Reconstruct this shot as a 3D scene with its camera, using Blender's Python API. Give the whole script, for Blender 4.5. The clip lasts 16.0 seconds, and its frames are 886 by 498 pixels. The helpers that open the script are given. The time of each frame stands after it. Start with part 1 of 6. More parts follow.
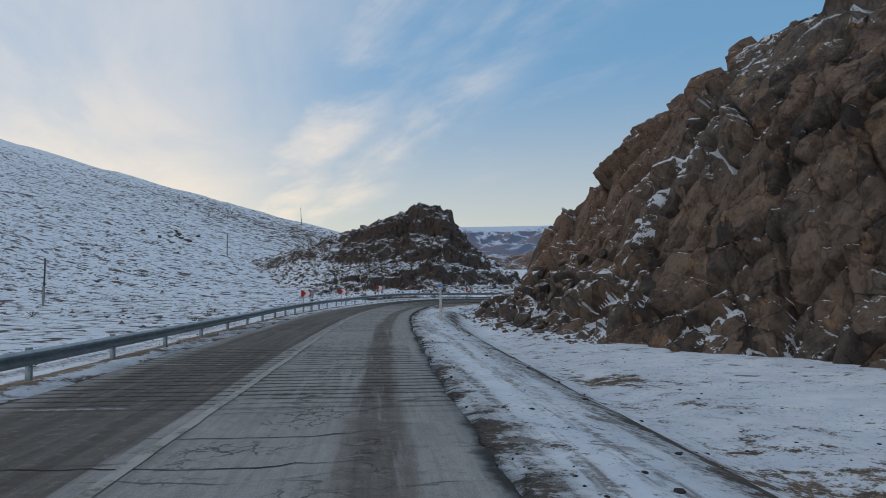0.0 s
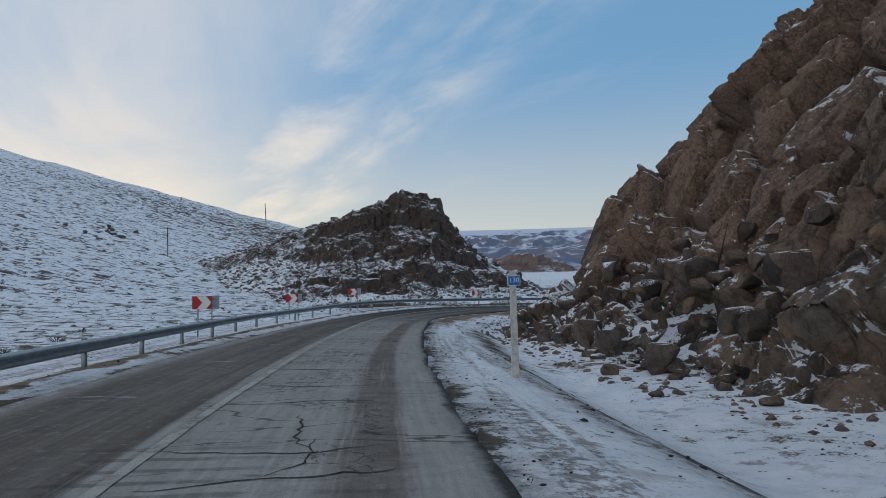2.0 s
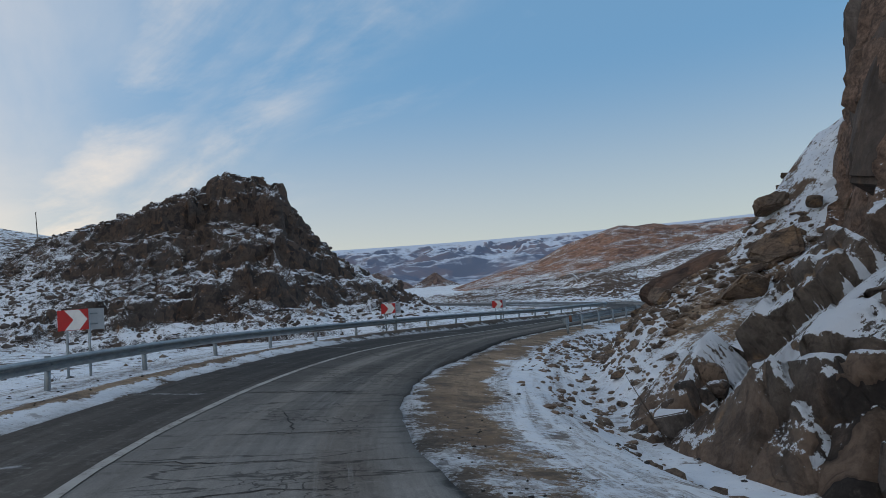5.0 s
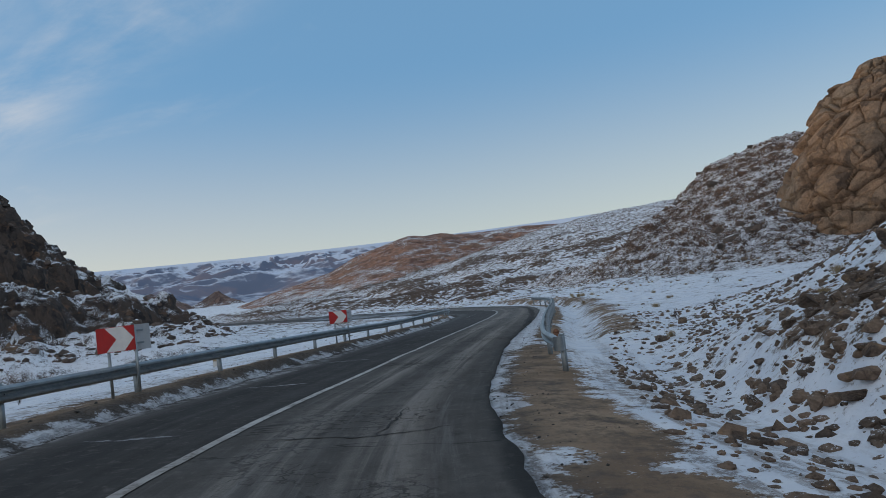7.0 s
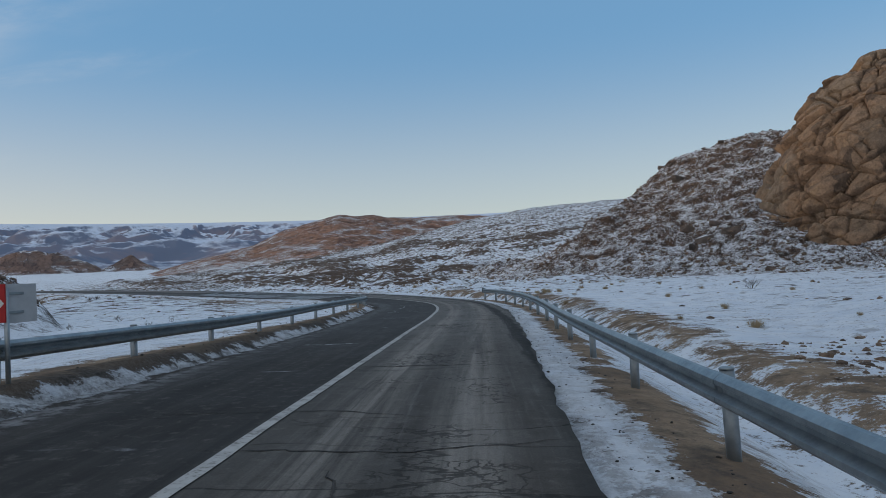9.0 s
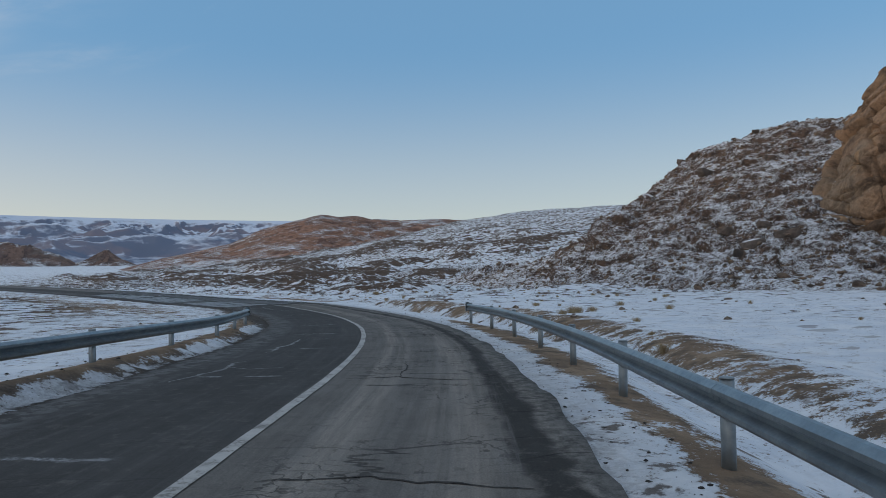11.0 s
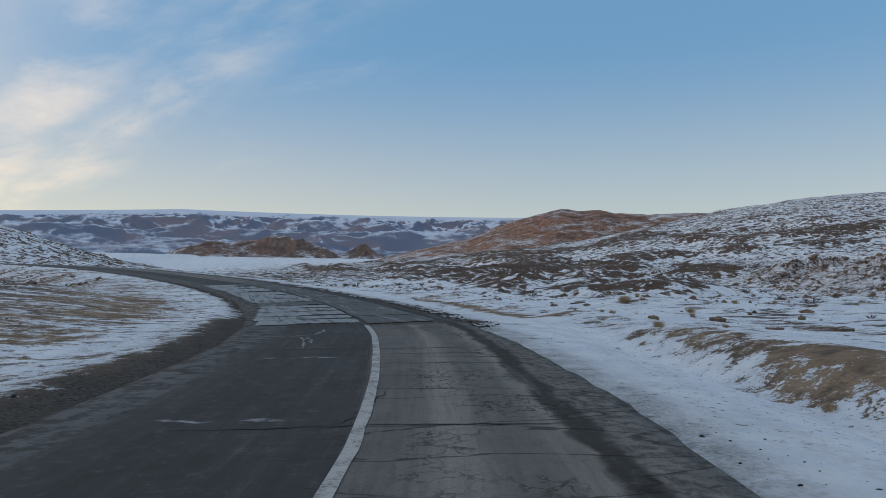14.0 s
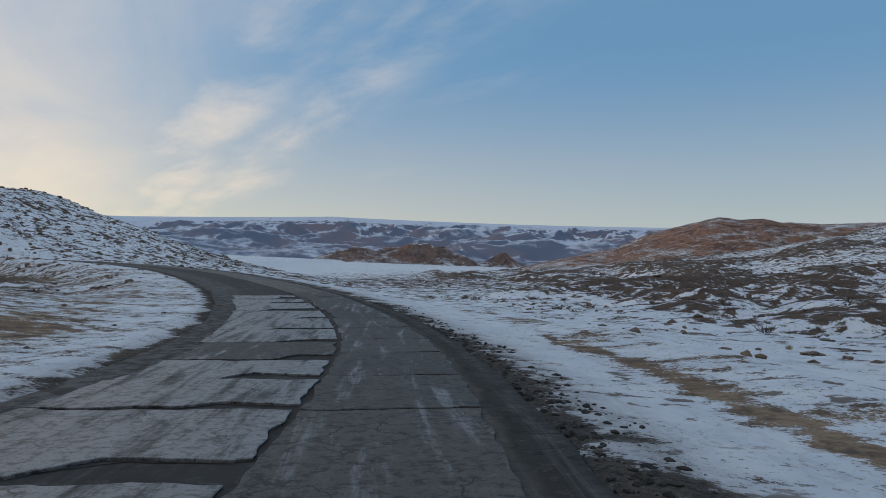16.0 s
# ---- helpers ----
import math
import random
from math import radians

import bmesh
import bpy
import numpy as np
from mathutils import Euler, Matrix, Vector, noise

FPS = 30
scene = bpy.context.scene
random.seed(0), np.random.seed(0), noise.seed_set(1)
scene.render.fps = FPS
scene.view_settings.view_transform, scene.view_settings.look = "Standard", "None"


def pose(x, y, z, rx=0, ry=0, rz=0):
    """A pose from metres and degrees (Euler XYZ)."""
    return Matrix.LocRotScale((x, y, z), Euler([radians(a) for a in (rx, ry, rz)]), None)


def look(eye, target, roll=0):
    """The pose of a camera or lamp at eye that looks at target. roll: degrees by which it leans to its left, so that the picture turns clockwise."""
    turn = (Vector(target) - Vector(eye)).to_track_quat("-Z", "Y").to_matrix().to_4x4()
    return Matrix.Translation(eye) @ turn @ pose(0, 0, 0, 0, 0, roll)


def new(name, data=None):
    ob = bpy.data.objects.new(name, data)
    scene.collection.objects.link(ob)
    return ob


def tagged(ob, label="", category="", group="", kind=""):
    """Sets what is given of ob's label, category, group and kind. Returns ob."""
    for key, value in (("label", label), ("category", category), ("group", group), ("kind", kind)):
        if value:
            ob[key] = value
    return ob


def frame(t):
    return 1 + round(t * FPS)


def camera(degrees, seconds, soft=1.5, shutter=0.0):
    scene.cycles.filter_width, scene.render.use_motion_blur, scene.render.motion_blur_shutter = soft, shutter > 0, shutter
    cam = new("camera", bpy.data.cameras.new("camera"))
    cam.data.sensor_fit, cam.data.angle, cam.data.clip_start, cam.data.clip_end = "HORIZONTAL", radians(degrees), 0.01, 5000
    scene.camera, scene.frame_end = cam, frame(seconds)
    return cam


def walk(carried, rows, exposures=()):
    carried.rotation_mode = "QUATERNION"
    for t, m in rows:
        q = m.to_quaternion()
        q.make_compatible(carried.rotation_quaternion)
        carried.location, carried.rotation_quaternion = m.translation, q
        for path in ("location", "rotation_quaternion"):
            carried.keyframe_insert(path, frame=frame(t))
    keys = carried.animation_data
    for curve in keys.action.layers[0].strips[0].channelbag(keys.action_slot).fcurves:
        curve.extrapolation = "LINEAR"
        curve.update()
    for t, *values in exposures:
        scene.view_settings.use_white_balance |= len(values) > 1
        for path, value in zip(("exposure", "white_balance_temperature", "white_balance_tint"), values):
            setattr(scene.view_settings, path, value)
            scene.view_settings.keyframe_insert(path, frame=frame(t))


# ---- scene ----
cam = camera(66.6, 16.0, soft=0.5)
PATH = [
    (0, (3.155, 0.588, 2.315), (3.023, 2.581, 2.42), -0.9),
    (0.5, (2.074, 7.602, 2.229), (1.955, 9.595, 2.335), -1.0),
    (1, (0.941, 14.479, 2.182), (0.848, 16.474, 2.29), -1.4),
    (1.5, (-0.136, 21.606, 2.101), (-0.209, 23.602, 2.208), -1.4),
    (2, (-1.16, 28.795, 2.108), (-1.221, 30.791, 2.225), -1.3),
    (2.5, (-2.131, 36.012, 2.093), (-2.178, 38.008, 2.218), -1.4),
    (3, (-2.979, 43.202, 1.959), (-2.975, 45.197, 2.105), -3.1),
    (3.2, (-3.332, 45.979, 1.931), (-3.309, 47.972, 2.099), -3.1),
    (5.3, (-5.011, 70.624, 1.673), (-4.512, 72.555, 1.828), -4.7),
    (5.5, (-4.877, 72.853, 1.652), (-4.338, 74.772, 1.813), -4.7),
    (6, (-4.128, 78.258, 1.659), (-3.442, 80.13, 1.818), -5.3),
    (6.5, (-2.972, 83.25, 1.662), (-2.14, 85.062, 1.816), -6.4),
    (7, (-1.174, 88.246, 1.614), (-0.159, 89.965, 1.741), -7.5),
    (7.5, (0.816, 92.752, 1.623), (1.911, 94.421, 1.741), -7.5),
    (8, (3.409, 97.267, 1.547), (4.548, 98.906, 1.669), -6.0),
    (8.2, (4.574, 99.019, 1.457), (5.723, 100.652, 1.568), -5.0),
    (10.3, (20.037, 118.095, 1.135), (21.251, 119.684, 1.19), -1.4),
    (10.5, (21.561, 120.031, 1.089), (22.782, 121.614, 1.148), -1.2),
    (11, (25.257, 124.56, 0.985), (26.474, 126.145, 1.07), -1.0),
    (11.5, (28.951, 129.177, 0.962), (30.122, 130.795, 1.055), -0.9),
    (12, (32.292, 133.757, 0.946), (33.304, 135.48, 1.038), -0.2),
    (12.5, (35.79, 138.903, 0.861), (36.666, 140.698, 0.963), -0.1),
    (13, (38.759, 144.091, 0.749), (39.501, 145.945, 0.846), 0.4),
    (13.5, (41.133, 149.14, 0.742), (41.795, 151.026, 0.829), 0.5),
    (14, (43.389, 154.375, 0.617), (43.979, 156.284, 0.697), 0.6),
    (14.5, (45.166, 159.651, 0.594), (45.644, 161.591, 0.677), 0.9),
    (15, (46.595, 165.03, 0.632), (46.952, 166.997, 0.711), 1.6),
    (15.5, (47.872, 170.2, 0.691), (48.128, 172.182, 0.771), 1.8),
    (16, (49.032, 175.394, 0.801), (49.215, 177.384, 0.898), 2.1),
]
walk(cam, [(t, look(eye, target, roll)) for t, eye, target, roll in PATH],
     [(0.0, 0.0), (13.5, 0.0), (14.5, -0.06), (15.0, -0.04), (15.5, -0.02), (16.0, -0.20)])

# ---- light: a low sun behind the western ridge, clear evening sky with thin cloud ----
SUN_AZ, SUN_EL = -62.0, 5.0


def node(nt, kind, inputs=None, **attrs):
    n = nt.nodes.new(kind)
    for key, value in attrs.items():
        setattr(n, key, value)
    for key, value in (inputs or {}).items():
        if hasattr(value, "is_output"):
            nt.links.new(value, n.inputs[key])
        else:
            n.inputs[key].default_value = value
    return n


def maths(nt, op, a, b=0.0, c=0.0, clamp=False):
    n = node(nt, "ShaderNodeMath", {0: a, 1: b, 2: c}, operation=op, use_clamp=clamp)
    return n.outputs[0]


def ramp(nt, value, lo, hi, to_lo=0.0, to_hi=1.0):
    n = node(nt, "ShaderNodeMapRange", {"Value": value, "From Min": lo, "From Max": hi, "To Min": to_lo, "To Max": to_hi},
             interpolation_type="SMOOTHSTEP", clamp=True)
    return n.outputs[0]


def mix(nt, fac, a, b):
    n = node(nt, "ShaderNodeMix", {"Factor": fac}, data_type="RGBA")
    for key, value in ((6, a), (7, b)):
        if hasattr(value, "is_output"):
            nt.links.new(value, n.inputs[key])
        else:
            n.inputs[key].default_value = (*value, 1.0)
    return n.outputs[2]


def noise_tex(nt, vec, scale, detail=6.0, rough=0.6, warp=0.0):
    return node(nt, "ShaderNodeTexNoise", {"Vector": vec, "Scale": scale, "Detail": detail, "Roughness": rough, "Distortion": warp}).outputs["Fac"]


def build_world():
    world = bpy.data.worlds.new("evening_sky")
    scene.world = world
    world.use_nodes = True
    nt = world.node_tree
    nt.nodes.clear()
    sky = node(nt, "ShaderNodeTexSky", sky_type="NISHITA", sun_disc=False, sun_elevation=radians(SUN_EL), sun_rotation=radians(SUN_AZ),
               air_density=1.0, dust_density=1.2, ozone_density=2.0, altitude=1400.0)
    way = node(nt, "ShaderNodeTexCoord").outputs["Generated"]
    xyz = node(nt, "ShaderNodeSeparateXYZ", {0: way})
    up = xyz.outputs[2]
    high = maths(nt, "ADD", maths(nt, "MAXIMUM", up, 0.0), 0.10)
    flat = node(nt, "ShaderNodeCombineXYZ", {0: maths(nt, "DIVIDE", xyz.outputs[0], high), 1: maths(nt, "DIVIDE", xyz.outputs[1], high)}).outputs[0]
    turned = node(nt, "ShaderNodeMapping", {"Vector": flat, "Rotation": (0, 0, radians(25)), "Scale": (1.0, 2.4, 1.0)}, vector_type="TEXTURE").outputs[0]
    streak = noise_tex(nt, turned, 1.7, 8.0, 0.62, 0.5)
    veil = noise_tex(nt, turned, 0.7, 4.0, 0.5, 0.2)
    drawn = node(nt, "ShaderNodeMapping", {"Vector": flat, "Rotation": (0, 0, radians(32)), "Scale": (1.0, 4.5, 1.0)}, vector_type="TEXTURE").outputs[0]
    puff = maths(nt, "MULTIPLY_ADD", noise_tex(nt, drawn, 3.4, 9.0, 0.62, 0.6), 0.6, maths(nt, "MULTIPLY", noise_tex(nt, flat, 1.9, 8.0, 0.6, 0.4), 0.4))
    offset = maths(nt, "MULTIPLY", maths(nt, "SUBTRACT", noise_tex(nt, flat, 1.1, 3.0, 0.5), 0.5), 0.45)
    aside = maths(nt, "ADD", node(nt, "ShaderNodeSeparateXYZ", {0: turned}).outputs[0], offset)

    def belt(middle, half):
        return ramp(nt, maths(nt, "ABSOLUTE", maths(nt, "SUBTRACT", aside, middle)), half * 1.25, half * 0.1)

    first = maths(nt, "MULTIPLY", belt(0.57, 0.24), ramp(nt, maths(nt, "MULTIPLY_ADD", streak, 0.5, maths(nt, "MULTIPLY", puff, 0.5)), 0.36, 0.64, 0.05, 0.92))
    second = maths(nt, "MULTIPLY", belt(0.95, 0.26), ramp(nt, maths(nt, "MULTIPLY_ADD", streak, 0.6, maths(nt, "MULTIPLY", puff, 0.4)), 0.40, 0.66, 0.0, 0.62))
    sheet = maths(nt, "MULTIPLY", ramp(nt, aside, 0.95, -0.25), ramp(nt, maths(nt, "MULTIPLY_ADD", streak, 0.6, maths(nt, "MULTIPLY", veil, 0.4)), 0.34, 0.62, 0.45, 0.88))
    wisps = maths(nt, "MULTIPLY", ramp(nt, aside, 1.9, 0.9), ramp(nt, maths(nt, "MULTIPLY_ADD", streak, 0.7, maths(nt, "MULTIPLY", puff, 0.3)), 0.53, 0.72, 0.0, 0.45))
    sheet = maths(nt, "MULTIPLY", sheet, ramp(nt, up, 0.75, 0.46, 0.75, 1.0))
    cover = maths(nt, "MAXIMUM", maths(nt, "MAXIMUM", first, second), maths(nt, "MAXIMUM", sheet, wisps))
    cover = maths(nt, "MULTIPLY", cover, ramp(nt, up, -0.02, 0.14))
    low = ramp(nt, up, 0.34, 0.0)
    cloud = mix(nt, low, (0.65, 0.62, 0.60), (0.98, 0.80, 0.60))
    west = ramp(nt, maths(nt, "ADD", maths(nt, "MULTIPLY", xyz.outputs[0], math.sin(radians(SUN_AZ))), maths(nt, "MULTIPLY", xyz.outputs[1], math.cos(radians(SUN_AZ)))), -0.1, 0.75)
    glow = mix(nt, west, (0.82, 0.77, 0.65), (0.96, 0.78, 0.57))
    haze = mix(nt, maths(nt, "MULTIPLY", ramp(nt, up, 0.34, 0.02), 0.75), (0.195, 0.415, 0.685), glow)
    base = mix(nt, 0.55, node(nt, "ShaderNodeMix", {"Factor": 1.0, 6: sky.outputs[0], 7: (SKY_GAIN, SKY_GAIN, SKY_GAIN, 1)}, data_type="RGBA", blend_type="MULTIPLY").outputs[2], haze)
    colour = mix(nt, maths(nt, "MULTIPLY", cover, 0.88), base, cloud)
    back = node(nt, "ShaderNodeBackground", {"Color": colour, "Strength": SKY_STRENGTH})
    out = node(nt, "ShaderNodeOutputWorld")
    nt.links.new(back.outputs[0], out.inputs[0])


SKY_GAIN, SKY_STRENGTH = 0.12, 1.19
build_world()
sun = new("sun", bpy.data.lights.new("sun", "SUN"))
sun.data.energy, sun.data.angle, sun.data.color = 1.0, radians(10), (1.0, 0.82, 0.62)
sx, sy, sz = (math.sin(radians(SUN_AZ)) * math.cos(radians(SUN_EL)), math.cos(radians(SUN_AZ)) * math.cos(radians(SUN_EL)), math.sin(radians(SUN_EL)))
sun.matrix_world = look((sx * 100, sy * 100, sz * 100), (0, 0, 0))


# ---- materials ----
def material(name):
    m = bpy.data.materials.new(name)
    m.use_nodes = True
    nt = m.node_tree
    nt.nodes.clear()
    out = node(nt, "ShaderNodeOutputMaterial")
    bsdf = node(nt, "ShaderNodeBsdfPrincipled")
    bsdf.inputs["Specular IOR Level"].default_value = 0.22
    nt.links.new(bsdf.outputs[0], out.inputs[0])
    return m, nt, bsdf


def put(nt, bsdf, colour=None, rough=None, height=None, strength=0.5, distance=0.05, metal=None):
    for key, value in (("Base Color", colour), ("Roughness", rough), ("Metallic", metal)):
        if value is None:
            continue
        if hasattr(value, "is_output"):
            nt.links.new(value, bsdf.inputs[key])
        else:
            bsdf.inputs[key].default_value = (*value, 1.0) if key == "Base Color" else value
    if height is not None:
        b = node(nt, "ShaderNodeBump", {"Height": height, "Strength": strength, "Distance": distance})
        nt.links.new(b.outputs[0], bsdf.inputs["Normal"])


def ground_material():
    """Wind-blown snow over brown soil and dry grass; the soil attribute says how bare the ground is."""
    m, nt, bsdf = material("snowy_ground")
    pos = node(nt, "ShaderNodeTexCoord").outputs["Object"]
    soil = node(nt, "ShaderNodeAttribute", attribute_name="soil").outputs["Fac"]
    grit = node(nt, "ShaderNodeAttribute", attribute_name="grit").outputs["Fac"]
    streaky = node(nt, "ShaderNodeMapping", {"Vector": pos, "Rotation": (0, 0, radians(35)), "Scale": (0.35, 1.5, 1.0)}).outputs[0]
    a = noise_tex(nt, streaky, 0.22, 9.0, 0.62, 0.3)
    b = noise_tex(nt, pos, 1.6, 8.0, 0.7)
    c = noise_tex(nt, pos, 14.0, 4.0, 0.7)
    f = maths(nt, "ADD", maths(nt, "MULTIPLY", a, 0.36), maths(nt, "ADD", maths(nt, "MULTIPLY", b, 0.42), maths(nt, "MULTIPLY", c, 0.22)))
    heath = node(nt, "ShaderNodeAttribute", attribute_name="heath").outputs["Fac"]
    clumps = noise_tex(nt, node(nt, "ShaderNodeMapping", {"Vector": pos, "Rotation": (0, 0, radians(-20)), "Scale": (0.8, 1.0, 1.0)}).outputs[0], 0.7, 7.0, 0.64, 0.5)
    f = maths(nt, "MULTIPLY_ADD", maths(nt, "MULTIPLY", heath, 0.55), maths(nt, "SUBTRACT", clumps, f), f)
    bare = ramp(nt, maths(nt, "MULTIPLY_ADD", maths(nt, "SUBTRACT", soil, 0.5), 0.50, f), 0.485, 0.525)
    flecks = node(nt, "ShaderNodeMapping", {"Vector": pos, "Rotation": (0, 0, radians(35)), "Scale": (0.8, 1.1, 1.0)}).outputs[0]
    fleck = maths(nt, "MULTIPLY", ramp(nt, noise_tex(nt, flecks, 1.3, 7.0, 0.66, 0.2), 0.575, 0.625), ramp(nt, noise_tex(nt, pos, 0.10, 5.0, 0.62), 0.42, 0.60, 0.10, 1.0))
    bent = node(nt, "ShaderNodeVectorMath", {0: flecks, 1: node(nt, "ShaderNodeTexNoise", {"Vector": pos, "Scale": 1.4, "Detail": 5.0}).outputs["Color"]}, operation="ADD").outputs[0]
    cell = node(nt, "ShaderNodeTexVoronoi", {"Vector": bent, "Scale": 0.85})
    chance = node(nt, "ShaderNodeSeparateXYZ", {0: cell.outputs["Color"]}).outputs[0]
    tussock = maths(nt, "MULTIPLY", maths(nt, "MULTIPLY", heath, ramp(nt, maths(nt, "ADD", cell.outputs["Distance"], maths(nt, "MULTIPLY", chance, 0.42)), 0.39, 0.30)), ramp(nt, noise_tex(nt, pos, 0.07, 4.0, 0.6), 0.40, 0.58, 0.15, 1.0))
    speck = maths(nt, "MULTIPLY", ramp(nt, noise_tex(nt, pos, 7.0, 5.0, 0.75), 0.575, 0.64), ramp(nt, noise_tex(nt, pos, 0.35, 4.0, 0.6), 0.36, 0.54))
    lane = node(nt, "ShaderNodeCombineXYZ", {0: node(nt, "ShaderNodeAttribute", attribute_name="across").outputs["Fac"], 1: node(nt, "ShaderNodeAttribute", attribute_name="along").outputs["Fac"]}).outputs[0]
    drawn = noise_tex(nt, node(nt, "ShaderNodeMapping", {"Vector": lane, "Scale": (1.5, 0.07, 1.0)}).outputs[0], 1.0, 6.0, 0.68, 0.3)
    rubbed = maths(nt, "MULTIPLY", ramp(nt, drawn, 0.47, 0.58), ramp(nt, noise_tex(nt, pos, 5.5, 6.0, 0.78), 0.45, 0.55))
    rubbed = maths(nt, "MULTIPLY", rubbed, ramp(nt, node(nt, "ShaderNodeAttribute", attribute_name="across").outputs["Fac"], 8.5, 6.0, 0.1, 1.0))
    rubbed = maths(nt, "MULTIPLY", rubbed, maths(nt, "MULTIPLY", ramp(nt, heath, 0.7, 0.0), ramp(nt, node(nt, "ShaderNodeAttribute", attribute_name="along").outputs["Fac"], 200.0, 150.0, 0.22, 1.0)))
    fleck = maths(nt, "MAXIMUM", fleck, maths(nt, "MULTIPLY", rubbed, 0.85))
    fleck = maths(nt, "MAXIMUM", maths(nt, "MAXIMUM", fleck, tussock), maths(nt, "MULTIPLY", speck, 0.9))
    bare = maths(nt, "MAXIMUM", bare, maths(nt, "MULTIPLY", fleck, 0.88))
    earth = mix(nt, ramp(nt, noise_tex(nt, pos, 0.5, 5.0), 0.4, 0.6), (0.215, 0.148, 0.098), (0.330, 0.238, 0.160))
    earth = mix(nt, ramp(nt, b, 0.48, 0.66), earth, (0.12, 0.092, 0.07))
    earth = mix(nt, ramp(nt, c, 0.55, 0.75), earth, (0.29, 0.21, 0.13))
    earth = mix(nt, maths(nt, "MULTIPLY", fleck, 0.7), earth, (0.10, 0.080, 0.066))
    earth = mix(nt, maths(nt, "MULTIPLY", heath, 0.9), earth, mix(nt, ramp(nt, b, 0.40, 0.62), (0.052, 0.040, 0.034), (0.130, 0.088, 0.064)))
    earth = mix(nt, maths(nt, "MULTIPLY", grit, 0.9), earth, mix(nt, ramp(nt, c, 0.35, 0.65), (0.018, 0.017, 0.016), (0.085, 0.080, 0.075)))
    snow = mix(nt, ramp(nt, noise_tex(nt, pos, 0.9, 6.0), 0.35, 0.65), (0.69, 0.74, 0.81), (0.81, 0.84, 0.88))
    snow = mix(nt, ramp(nt, c, 0.58, 0.78, 0.0, 0.35), snow, (0.40, 0.38, 0.36))
    snow = mix(nt, maths(nt, "MULTIPLY", grit, ramp(nt, b, 0.34, 0.60, 0.45, 0.9)), snow, mix(nt, ramp(nt, c, 0.38, 0.62), (0.20, 0.195, 0.19), (0.42, 0.42, 0.425)))
    height = maths(nt, "ADD", maths(nt, "MULTIPLY", bare, -0.5), maths(nt, "ADD", maths(nt, "MULTIPLY", c, 0.5), maths(nt, "MULTIPLY", b, 1.2)))
    put(nt, bsdf, mix(nt, bare, snow, earth), ramp(nt, bare, 0, 1, 0.65, 0.95), height, 0.7, 0.10)
    return m


